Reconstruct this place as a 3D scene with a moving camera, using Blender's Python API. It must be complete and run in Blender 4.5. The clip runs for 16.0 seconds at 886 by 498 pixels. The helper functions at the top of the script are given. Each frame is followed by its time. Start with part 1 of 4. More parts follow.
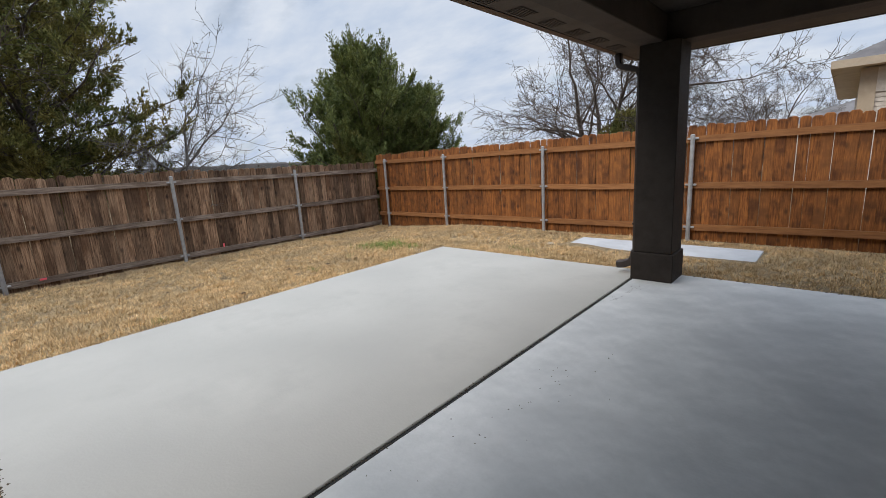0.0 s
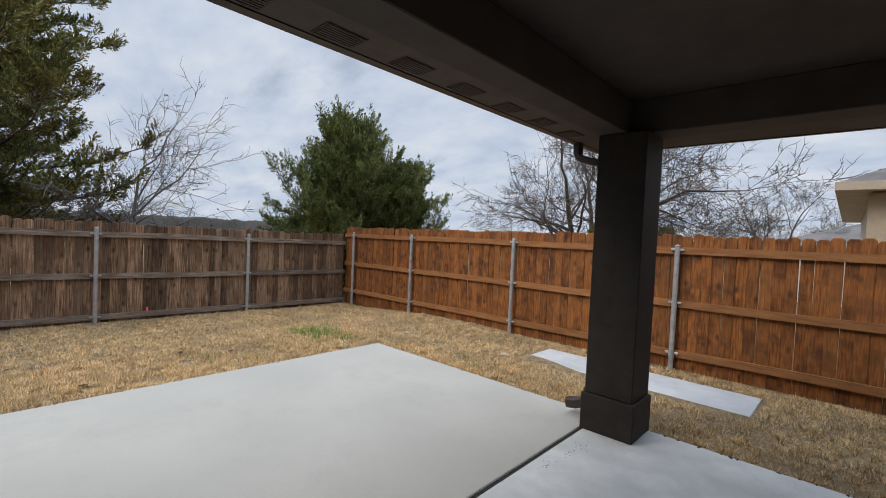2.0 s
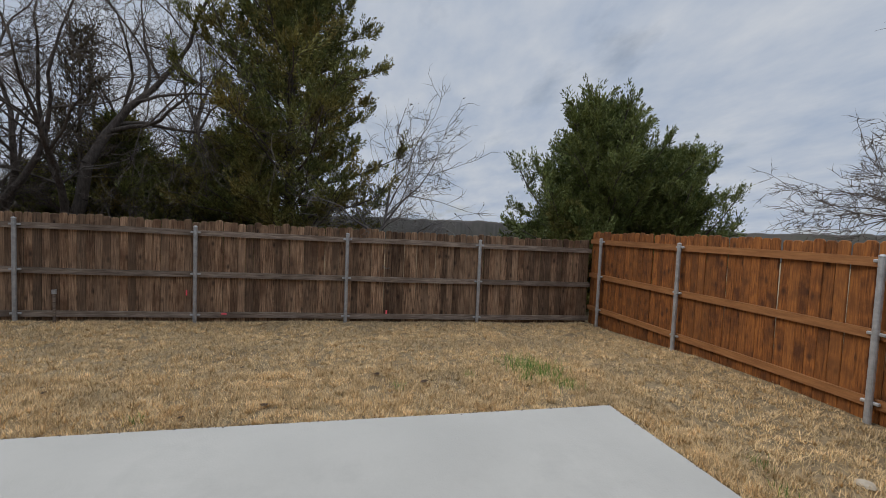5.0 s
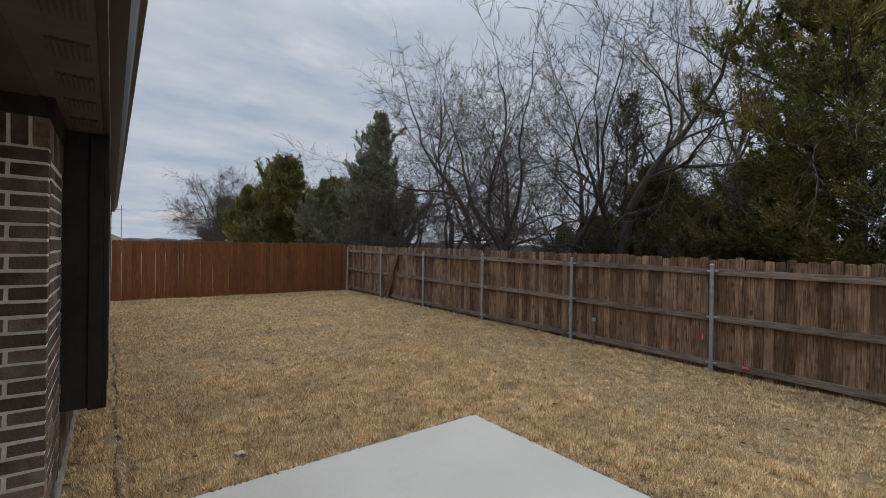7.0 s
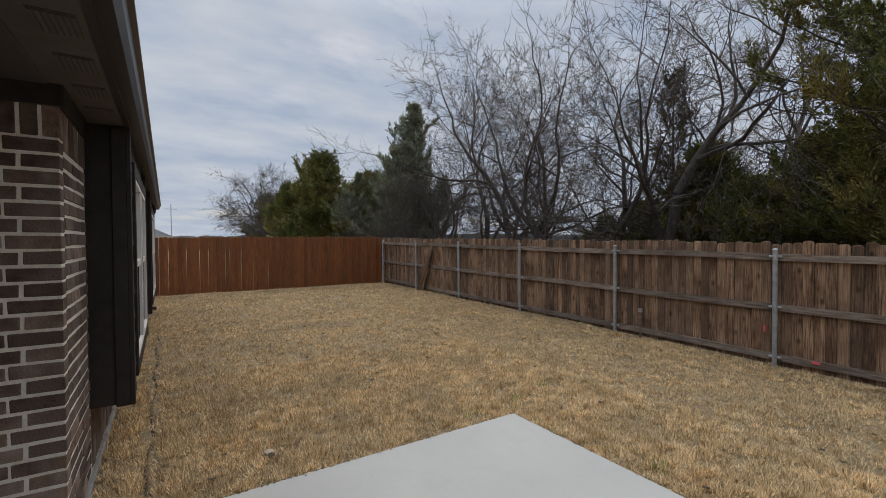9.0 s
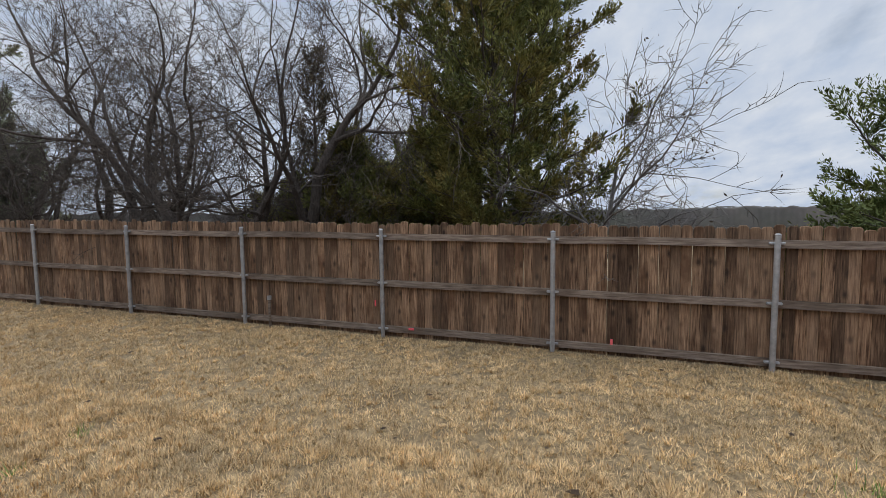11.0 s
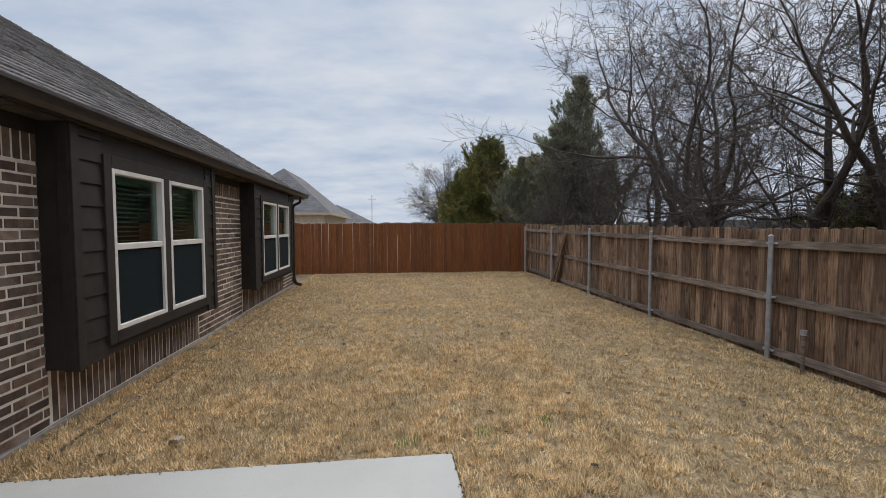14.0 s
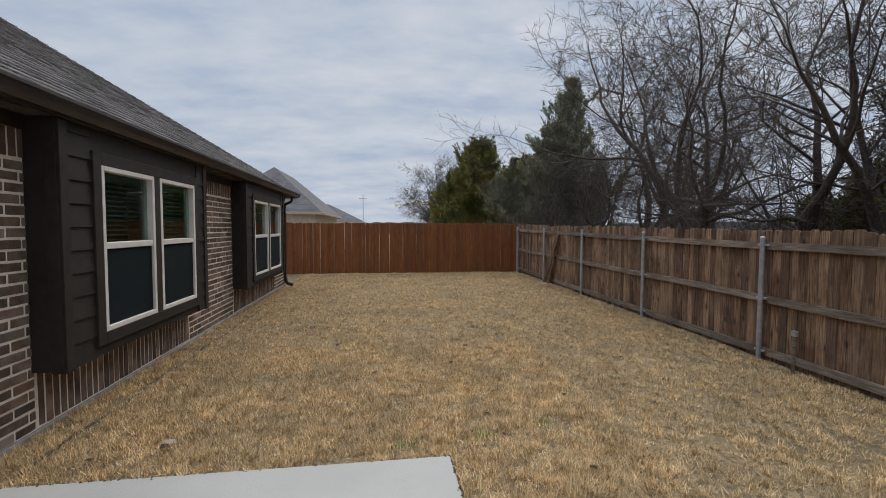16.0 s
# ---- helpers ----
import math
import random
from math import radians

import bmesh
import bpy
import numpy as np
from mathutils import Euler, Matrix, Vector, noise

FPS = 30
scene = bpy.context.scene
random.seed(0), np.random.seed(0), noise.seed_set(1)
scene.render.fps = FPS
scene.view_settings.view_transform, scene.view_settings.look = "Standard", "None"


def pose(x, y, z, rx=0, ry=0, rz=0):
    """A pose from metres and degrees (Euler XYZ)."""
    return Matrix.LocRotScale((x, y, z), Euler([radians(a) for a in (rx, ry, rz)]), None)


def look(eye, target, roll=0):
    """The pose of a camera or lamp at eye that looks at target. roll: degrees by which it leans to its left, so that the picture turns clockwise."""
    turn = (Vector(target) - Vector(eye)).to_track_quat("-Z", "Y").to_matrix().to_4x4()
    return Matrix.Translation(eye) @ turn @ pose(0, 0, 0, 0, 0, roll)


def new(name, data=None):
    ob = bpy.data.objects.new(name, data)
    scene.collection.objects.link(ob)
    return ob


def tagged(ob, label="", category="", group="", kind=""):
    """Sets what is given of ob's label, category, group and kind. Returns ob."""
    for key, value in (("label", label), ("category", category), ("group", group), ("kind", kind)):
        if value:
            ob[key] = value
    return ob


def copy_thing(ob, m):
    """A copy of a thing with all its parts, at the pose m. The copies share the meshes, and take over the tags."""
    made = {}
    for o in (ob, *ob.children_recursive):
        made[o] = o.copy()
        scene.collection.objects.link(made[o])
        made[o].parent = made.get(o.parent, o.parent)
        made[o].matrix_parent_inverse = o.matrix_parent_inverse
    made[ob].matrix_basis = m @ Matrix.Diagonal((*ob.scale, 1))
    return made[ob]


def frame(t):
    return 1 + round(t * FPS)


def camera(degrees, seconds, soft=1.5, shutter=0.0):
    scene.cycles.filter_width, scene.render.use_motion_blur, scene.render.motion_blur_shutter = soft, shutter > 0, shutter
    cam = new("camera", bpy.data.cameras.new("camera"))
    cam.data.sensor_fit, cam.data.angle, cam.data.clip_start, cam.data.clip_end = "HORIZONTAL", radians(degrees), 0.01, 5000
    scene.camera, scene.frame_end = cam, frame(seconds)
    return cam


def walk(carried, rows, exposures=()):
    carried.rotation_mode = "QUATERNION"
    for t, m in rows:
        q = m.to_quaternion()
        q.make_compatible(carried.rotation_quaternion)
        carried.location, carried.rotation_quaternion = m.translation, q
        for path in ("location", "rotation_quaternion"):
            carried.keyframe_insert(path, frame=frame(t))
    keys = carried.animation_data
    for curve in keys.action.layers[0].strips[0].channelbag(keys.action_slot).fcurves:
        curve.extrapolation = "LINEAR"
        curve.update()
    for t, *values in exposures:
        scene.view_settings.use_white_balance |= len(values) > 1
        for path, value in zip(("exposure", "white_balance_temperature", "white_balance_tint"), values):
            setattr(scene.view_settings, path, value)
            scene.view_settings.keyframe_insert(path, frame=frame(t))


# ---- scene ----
cam = camera(91.1, 16.0, soft=0.75)
PATH = [
    (0, (0.275, -0.145, 1.336), (-1.052, 1.296, 0.926), -3.6),
    (0.5, (0.36, 0.163, 1.219), (-1.034, 1.549, 0.851), 2.6),
    (1, (0.295, 0.472, 1.308), (-1.058, 1.921, 1.043), 3.4),
    (1.5, (0.236, 0.772, 1.356), (-1.112, 2.245, 1.242), 1.6),
    (2, (0.21, 1.145, 1.437), (-1.155, 2.605, 1.372), 2.6),
    (2.5, (0.065, 1.459, 1.453), (-1.337, 2.884, 1.405), 3.3),
    (3, (-0.12, 1.729, 1.441), (-1.672, 2.99, 1.393), 2.5),
    (3.5, (-0.29, 1.978, 1.454), (-1.991, 3.029, 1.41), 2.1),
    (3.7, (-0.404, 2.022, 1.446), (-2.108, 3.068, 1.397), 2.2),
    (5.8, (-1.165, 2.664, 1.566), (-3.138, 2.373, 1.412), 1.3),
    (6, (-1.275, 2.72, 1.563), (-3.205, 2.22, 1.403), 0.8),
    (6.5, (-1.393, 2.726, 1.548), (-2.96, 1.489, 1.42), -0.2),
    (7, (-1.527, 2.706, 1.515), (-2.739, 1.115, 1.513), 0.8),
    (7.5, (-1.535, 2.69, 1.506), (-2.681, 1.052, 1.538), 0.9),
    (8, (-1.548, 2.654, 1.496), (-2.658, 0.991, 1.529), 0.3),
    (8.5, (-1.563, 2.58, 1.484), (-2.654, 0.904, 1.482), -0.0),
    (9, (-1.696, 2.527, 1.488), (-2.771, 0.841, 1.447), -0.4),
    (9.5, (-1.858, 2.576, 1.48), (-3.073, 0.988, 1.424), -0.4),
    (10, (-2.155, 2.717, 1.522), (-3.743, 1.504, 1.434), -0.4),
    (10.2, (-2.299, 2.749, 1.518), (-4.048, 1.785, 1.421), 0.2),
    (12.3, (-3.649, 2.717, 1.499), (-5.582, 2.233, 1.333), -0.8),
    (12.5, (-3.724, 2.676, 1.49), (-5.552, 1.882, 1.326), -1.0),
    (13, (-3.764, 2.564, 1.456), (-5.164, 1.142, 1.323), -0.3),
    (13.5, (-3.76, 2.455, 1.441), (-4.642, 0.663, 1.326), -0.4),
    (14, (-3.798, 2.473, 1.472), (-4.04, 0.49, 1.374), -0.1),
    (14.5, (-3.838, 2.518, 1.48), (-3.774, 0.521, 1.393), -0.0),
    (15, (-3.823, 2.483, 1.483), (-3.838, 0.485, 1.392), 0.5),
    (15.5, (-3.833, 2.491, 1.484), (-3.919, 0.495, 1.387), 0.5),
    (16, (-3.749, 2.438, 1.474), (-4.033, 0.461, 1.376), 0.2),
]
walk(cam, [(t, look(eye, target, roll)) for t, eye, target, roll in PATH],
     exposures=[(t, e, 6850, 11) for t, e in ((0, 0.15), (2, 0.05), (3, 0.05), (3.6, -0.15), (5.8, -0.33), (10.2, -0.17), (12.3, 0.32), (13.4, 0.22), (14.3, -0.1), (16, -0.17))])

# ---- sky and light ----
world = bpy.data.worlds.new("overcast_sky")
scene.world = world
world.use_nodes = True


def build_sky():
    nt = world.node_tree
    nt.nodes.clear()
    N, L = nt.nodes.new, nt.links.new
    out, bg = N("ShaderNodeOutputWorld"), N("ShaderNodeBackground")
    sky = N("ShaderNodeTexSky")
    sky.sky_type, sky.sun_disc = "NISHITA", False
    sky.sun_elevation, sky.sun_rotation = radians(38), radians(200)
    dim = N("ShaderNodeVectorMath")
    dim.operation = "SCALE"
    dim.inputs["Scale"].default_value = 0.09
    L(sky.outputs[0], dim.inputs[0])
    tc, sep = N("ShaderNodeTexCoord"), N("ShaderNodeSeparateXYZ")
    L(tc.outputs["Generated"], sep.inputs[0])
    zz = N("ShaderNodeMath")
    zz.operation = "ADD"
    zz.inputs[1].default_value = 0.22
    L(sep.outputs["Z"], zz.inputs[0])
    comb = N("ShaderNodeCombineXYZ")
    for k, axis in enumerate("XY"):
        d = N("ShaderNodeMath")
        d.operation = "DIVIDE"
        L(sep.outputs[axis], d.inputs[0])
        L(zz.outputs[0], d.inputs[1])
        L(d.outputs[0], comb.inputs[k])
    mp = N("ShaderNodeMapping")
    mp.inputs["Rotation"].default_value = (0, 0, radians(25))
    mp.inputs["Scale"].default_value = (1.0, 1.7, 1.0)
    L(comb.outputs[0], mp.inputs["Vector"])
    n1, n2 = N("ShaderNodeTexNoise"), N("ShaderNodeTexNoise")
    n1.inputs["Scale"].default_value, n1.inputs["Detail"].default_value, n1.inputs["Roughness"].default_value = 1.3, 7, 0.55
    n2.inputs["Scale"].default_value, n2.inputs["Detail"].default_value, n2.inputs["Roughness"].default_value = 2.4, 6, 0.56
    L(mp.outputs[0], n1.inputs["Vector"])
    L(mp.outputs[0], n2.inputs["Vector"])
    shade = N("ShaderNodeValToRGB")
    shade.color_ramp.elements[0].position, shade.color_ramp.elements[0].color = 0.30, (0.43, 0.535, 0.71, 1)
    shade.color_ramp.elements[1].position, shade.color_ramp.elements[1].color = 0.70, (0.65, 0.72, 0.825, 1)
    L(n2.outputs["Fac"], shade.inputs[0])
    cover = N("ShaderNodeMapRange")
    cover.inputs["From Min"].default_value, cover.inputs["From Max"].default_value = 0.24, 0.44
    cover.inputs["To Min"].default_value = 0.35
    L(n1.outputs["Fac"], cover.inputs["Value"])
    mix = N("ShaderNodeMix")
    mix.data_type = "RGBA"
    L(cover.outputs[0], mix.inputs["Factor"])
    L(dim.outputs[0], mix.inputs["A"])
    L(shade.outputs[0], mix.inputs["B"])
    L(mix.outputs["Result"], bg.inputs["Color"])
    # an overcast sky is brighter towards the zenith
    zen = N("ShaderNodeMapRange")
    zen.inputs["From Min"].default_value, zen.inputs["From Max"].default_value = 0.45, 0.95
    zen.inputs["To Min"].default_value, zen.inputs["To Max"].default_value = 1.0, 3.0
    L(sep.outputs["Z"], zen.inputs["Value"])
    L(zen.outputs[0], bg.inputs["Strength"])
    L(bg.outputs[0], out.inputs[0])


build_sky()
sun = new("sun", bpy.data.lights.new("sun", "SUN"))
sun.data.energy, sun.data.angle, sun.data.color = 1.5, radians(30), (1.0, 0.95, 0.88)
sun.matrix_world = look((-6, -16, 16), (0, 0, 0))


# ---- materials ----
def make_material(name, dark, light, scale=6.0, stretch=(1, 1, 1), rough=0.8, bump=0.3, bump_scale=60.0, vary=0.0, stain=None,
                  stain_scale=0.7, stain_amount=0.5, metal=0.0, island=False, knots=None, transmit=0.0, detail=9.0, spec=0.4, world_space=False, alt=None, alt_amount=0.7):
    """Two-scale noise colour with fine relief. vary: brightness by piece; stain: a second colour in large blotches."""
    m = bpy.data.materials.new(name)
    m.use_nodes = True
    nt = m.node_tree
    N, L = nt.nodes.new, nt.links.new
    p = nt.nodes["Principled BSDF"]
    p.inputs["Roughness"].default_value, p.inputs["Metallic"].default_value = rough, metal
    p.inputs["Specular IOR Level"].default_value = spec
    tc, info = N("ShaderNodeTexCoord"), N("ShaderNodeObjectInfo")
    geo = N("ShaderNodeNewGeometry")
    shift = N("ShaderNodeVectorMath")
    shift.operation = "SCALE"
    shift.inputs[0].default_value = (7.3, 3.1, 5.7)
    L(info.outputs["Random"], shift.inputs["Scale"])
    at = N("ShaderNodeVectorMath")
    L(geo.outputs["Position"] if world_space else tc.outputs["Object"], at.inputs[0])
    if not world_space:
        L(shift.outputs[0], at.inputs[1])
    mp = N("ShaderNodeMapping")
    mp.inputs["Scale"].default_value = stretch
    L(at.outputs[0], mp.inputs["Vector"])
    n = N("ShaderNodeTexNoise")
    n.inputs["Scale"].default_value, n.inputs["Detail"].default_value = scale, detail
    n.inputs["Roughness"].default_value = 0.65
    L(mp.outputs[0], n.inputs["Vector"])
    ramp = N("ShaderNodeValToRGB")
    ramp.color_ramp.elements[0].position, ramp.color_ramp.elements[0].color = 0.35, (*dark, 1)
    ramp.color_ramp.elements[1].position, ramp.color_ramp.elements[1].color = 0.65, (*light, 1)
    L(n.outputs["Fac"], ramp.inputs[0])
    colour = ramp.outputs[0]
    if stain:
        sn = N("ShaderNodeTexNoise")
        sn.inputs["Scale"].default_value, sn.inputs["Detail"].default_value = stain_scale, 5
        L(at.outputs[0], sn.inputs["Vector"])
        rg = N("ShaderNodeMapRange")
        rg.inputs["From Min"].default_value, rg.inputs["From Max"].default_value, rg.inputs["To Max"].default_value = 0.45, 0.68, stain_amount
        L(sn.outputs["Fac"], rg.inputs["Value"])
        mx = N("ShaderNodeMix")
        mx.data_type = "RGBA"
        L(rg.outputs[0], mx.inputs["Factor"])
        L(colour, mx.inputs["A"])
        mx.inputs["B"].default_value = (*stain, 1)
        colour = mx.outputs["Result"]
    if knots:
        kv = N("ShaderNodeTexVoronoi")
        kv.inputs["Scale"].default_value = 5.0
        kmap = N("ShaderNodeMapping")
        kmap.inputs["Scale"].default_value = (1.5, 1.5, 0.8)
        L(at.outputs[0], kmap.inputs["Vector"])
        L(kmap.outputs[0], kv.inputs["Vector"])
        kr = N("ShaderNodeMapRange")
        kr.inputs["From Min"].default_value, kr.inputs["From Max"].default_value = 0.25, 0.07
        kr.inputs["To Max"].default_value = 0.8
        L(kv.outputs["Distance"], kr.inputs["Value"])
        mx = N("ShaderNodeMix")
        mx.data_type = "RGBA"
        L(kr.outputs[0], mx.inputs["Factor"])
        L(colour, mx.inputs["A"])
        mx.inputs["B"].default_value = (*knots, 1)
        colour = mx.outputs["Result"]
    if alt:
        pick = N("ShaderNodeMath")
        pick.operation = "MULTIPLY"
        pick.inputs[1].default_value = 37.7
        L(geo.outputs["Random Per Island"] if island else info.outputs["Random"], pick.inputs[0])
        frac = N("ShaderNodeMath")
        frac.operation = "FRACT"
        L(pick.outputs[0], frac.inputs[0])
        ar = N("ShaderNodeMapRange")
        ar.inputs["From Min"].default_value, ar.inputs["To Max"].default_value = 0.35, alt_amount
        L(frac.outputs[0], ar.inputs["Value"])
        mx = N("ShaderNodeMix")
        mx.data_type = "RGBA"
        L(ar.outputs[0], mx.inputs["Factor"])
        L(colour, mx.inputs["A"])
        mx.inputs["B"].default_value = (*alt, 1)
        colour = mx.outputs["Result"]
    if vary:
        vr = N("ShaderNodeMapRange")
        vr.inputs["To Min"].default_value, vr.inputs["To Max"].default_value = 1 - vary, 1 + vary
        L(geo.outputs["Random Per Island"] if island else info.outputs["Random"], vr.inputs["Value"])
        hs = N("ShaderNodeHueSaturation")
        L(vr.outputs[0], hs.inputs["Value"])
        L(colour, hs.inputs["Color"])
        colour = hs.outputs[0]
    L(colour, p.inputs["Base Color"])
    if bump:
        bn = N("ShaderNodeTexNoise")
        bn.inputs["Scale"].default_value, bn.inputs["Detail"].default_value = bump_scale, 4
        L(mp.outputs[0], bn.inputs["Vector"])
        b = N("ShaderNodeBump")
        b.inputs["Strength"].default_value, b.inputs["Distance"].default_value = bump, 0.01
        L(bn.outputs["Fac"], b.inputs["Height"])
        L(b.outputs[0], p.inputs["Normal"])
    return m


GRAIN = (9, 9, 0.7)
M_SLAB = make_material("light_concrete", (0.395, 0.380, 0.345), (0.455, 0.438, 0.397), 2.2, rough=0.85, bump=0.15, bump_scale=70, stain=(0.325, 0.315, 0.288), stain_scale=1.1, stain_amount=0.45, world_space=True)
M_PORCH = make_material("porch_concrete", (0.53, 0.54, 0.53), (0.65, 0.655, 0.64), 4.5, rough=0.6, bump=0.12, bump_scale=60, stain=(0.42, 0.435, 0.435), stain_scale=2.2, stain_amount=0.6, world_space=True)
M_PAD = make_material("pad_concrete", (0.42, 0.43, 0.44), (0.52, 0.53, 0.54), 3, rough=0.85, bump=0.1)
M_FOUND = make_material("foundation_concrete", (0.20, 0.18, 0.16), (0.33, 0.30, 0.27), 6, rough=0.9, bump=0.4, world_space=True)
M_SEAM = make_material("seam_rubber", (0.012, 0.012, 0.012), (0.03, 0.03, 0.03), 20, rough=0.9)
M_SOIL = make_material("dormant_lawn", (0.10, 0.070, 0.038), (0.36, 0.26, 0.14), 24, rough=0.95, bump=0.8, bump_scale=90, stain=(0.13, 0.092, 0.05), stain_scale=1.6, stain_amount=0.7, world_space=True)
M_GRASS = make_material("straw_grass", (0.46, 0.305, 0.145), (0.80, 0.57, 0.305), 7.0, rough=0.85, bump=0, vary=0.42, island=True, world_space=True, stain=(0.38, 0.285, 0.165), stain_scale=1.25, stain_amount=0.65, detail=3)
M_GREEN = make_material("green_grass", (0.07, 0.16, 0.02), (0.19, 0.32, 0.06), 6, rough=0.7, bump=0, vary=0.3, island=True)
M_GREYWOOD = make_material("weathered_wood", (0.058, 0.026, 0.013), (0.40, 0.248, 0.150), 6, (11, 11, 0.55), rough=0.9, bump=0.6, bump_scale=40, vary=0.5, stain=(0.085, 0.040, 0.019), stain_scale=2.4, stain_amount=0.85, knots=(0.022, 0.012, 0.008), alt=(0.26, 0.178, 0.118), alt_amount=0.3)
M_RAILGREY = make_material("weathered_rail", (0.12, 0.085, 0.064), (0.33, 0.26, 0.205), 5, (0.7, 0.7, 9), rough=0.9, bump=0.4, bump_scale=40, vary=0.2, stain=(0.10, 0.068, 0.048), stain_scale=2.5, stain_amount=0.6)
M_ORANGE = make_material("stained_cedar", (0.110, 0.034, 0.008), (0.36, 0.130, 0.030), 7, GRAIN, rough=0.75, bump=0.4, bump_scale=40, vary=0.22, stain=(0.080, 0.026, 0.008), stain_scale=5.0, stain_amount=0.85, knots=(0.035, 0.012, 0.005), alt=(0.33, 0.132, 0.038), alt_amount=0.3)
M_RAILORANGE = make_material("stained_rail", (0.23, 0.092, 0.031), (0.35, 0.155, 0.056), 5, (0.7, 0.7, 6), rough=0.75, bump=0.3, vary=0.1)
M_DARKORANGE = make_material("dark_stained_cedar", (0.125, 0.038, 0.0095), (0.25, 0.086, 0.021), 5, GRAIN, rough=0.7, bump=0.3, bump_scale=40, vary=0.2, stain=(0.12, 0.04, 0.012), stain_scale=1.2, stain_amount=0.5)
M_STEEL = make_material("galvanised_steel", (0.33, 0.33, 0.332), (0.48, 0.48, 0.482), 14, rough=0.5, bump=0.1, metal=0.5, vary=0.1)
M_PAINT = make_material("dark_brown_paint", (0.020, 0.0155, 0.0128), (0.031, 0.0250, 0.0210), 8, rough=0.65, bump=0.25, bump_scale=120, stain=(0.036, 0.030, 0.025), stain_scale=2, stain_amount=0.4, spec=0.22)
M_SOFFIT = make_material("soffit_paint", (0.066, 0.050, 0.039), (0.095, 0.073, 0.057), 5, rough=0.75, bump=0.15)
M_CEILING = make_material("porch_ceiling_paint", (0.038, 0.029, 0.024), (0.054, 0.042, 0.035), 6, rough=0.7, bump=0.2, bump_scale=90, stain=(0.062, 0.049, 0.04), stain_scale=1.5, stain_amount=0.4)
M_VENT = make_material("vent_shadow", (0.050, 0.039, 0.031), (0.070, 0.055, 0.044), 8, rough=0.9)
M_GUTTER = make_material("brown_gutter_metal", (0.030, 0.022, 0.019), (0.045, 0.034, 0.030), 8, rough=0.35, bump=0.05)
M_WHITE = make_material("almond_vinyl", (0.62, 0.58, 0.54), (0.72, 0.68, 0.63), 6, rough=0.45, bump=0.05)
# white slats; shade and green reflections at the panes are put into this colour
M_BLIND_SHADED = make_material("shaded_blind", (0.13, 0.16, 0.135), (0.18, 0.21, 0.18), 8, rough=0.6, bump=0.05)
# near-black colour stands in for the unlit interior
M_ROOM_SHADE = make_material("room_shade", (0.02, 0.025, 0.025), (0.05, 0.06, 0.055), 2, rough=0.9)
M_BRICK = make_material("brown_brick", (0.082, 0.049, 0.034), (0.21, 0.129, 0.088), 9, rough=0.9, bump=0.8, bump_scale=90, vary=0.42, stain=(0.34, 0.285, 0.23), stain_scale=6, stain_amount=0.42, alt=(0.085, 0.056, 0.042), alt_amount=0.7)
M_MORTAR = make_material("pale_mortar", (0.66, 0.585, 0.49), (0.80, 0.72, 0.61), 20, rough=0.95, bump=0.6, world_space=True)
M_SHINGLE = make_material("grey_shingle", (0.11, 0.100, 0.094), (0.25, 0.232, 0.222), 30, rough=0.95, bump=0.6, bump_scale=180, vary=0.28, island=True)
M_SHINGLEFAR = make_material("far_shingle", (0.12, 0.112, 0.112), (0.19, 0.178, 0.175), 2, rough=0.95, bump=0.3, world_space=True)
M_PALEBRICK = make_material("pale_brick", (0.52, 0.47, 0.42), (0.68, 0.63, 0.57), 8, rough=0.9, bump=0.3, vary=0.15)
M_TAN = make_material("tan_trim", (0.42, 0.34, 0.25), (0.50, 0.41, 0.31), 5, rough=0.7)
M_BARK = make_material("grey_bark", (0.055, 0.043, 0.036), (0.125, 0.102, 0.088), 9, (3, 3, 0.8), rough=0.95, bump=0.7, bump_scale=30)
M_PALEBARK = make_material("pale_bark", (0.085, 0.075, 0.068), (0.19, 0.172, 0.155), 9, (3, 3, 0.8), rough=0.95, bump=0.5, bump_scale=30)
M_TWIG = make_material("brown_twigs", (0.065, 0.052, 0.043), (0.135, 0.112, 0.095), 3, rough=0.95, bump=0, vary=0.3, island=True)
M_CEDAR = make_material("cedar_foliage", (0.068, 0.088, 0.024), (0.215, 0.215, 0.058), 1.6, rough=0.8, bump=0, vary=0.55, island=True, stain=(0.25, 0.17, 0.045), stain_scale=0.9, stain_amount=0.7)
M_LEAF = make_material("evergreen_leaves", (0.075, 0.105, 0.028), (0.20, 0.225, 0.065), 1.5, rough=0.65, bump=0, vary=0.5, island=True)
M_JUNIPER = make_material("pale_juniper", (0.14, 0.165, 0.10), (0.36, 0.39, 0.26), 1.6, rough=0.8, bump=0, vary=0.5, island=True, stain=(0.24, 0.18, 0.12), stain_scale=0.9, stain_amount=0.6)
M_DEADCEDAR = make_material("browned_foliage", (0.060, 0.048, 0.030), (0.15, 0.115, 0.072), 1.6, rough=0.9, bump=0, vary=0.5, island=True)
M_FARWOOD = make_material("far_woods", (0.060, 0.055, 0.052), (0.115, 0.10, 0.092), 0.12, rough=1, bump=0, stain=(0.07, 0.08, 0.055), stain_scale=0.05, stain_amount=0.6, world_space=True)
M_PINK = make_material("pink_tape", (0.85, 0.10, 0.13), (0.9, 0.16, 0.17), 9, rough=0.6, bump=0)
M_DEBRIS = make_material("pale_stone", (0.34, 0.28, 0.2), (0.48, 0.41, 0.32), 15, rough=0.9)
M_DARKLEAF = make_material("dry_leaf", (0.03, 0.02, 0.012), (0.09, 0.055, 0.03), 15, rough=0.9, vary=0.3, island=True)


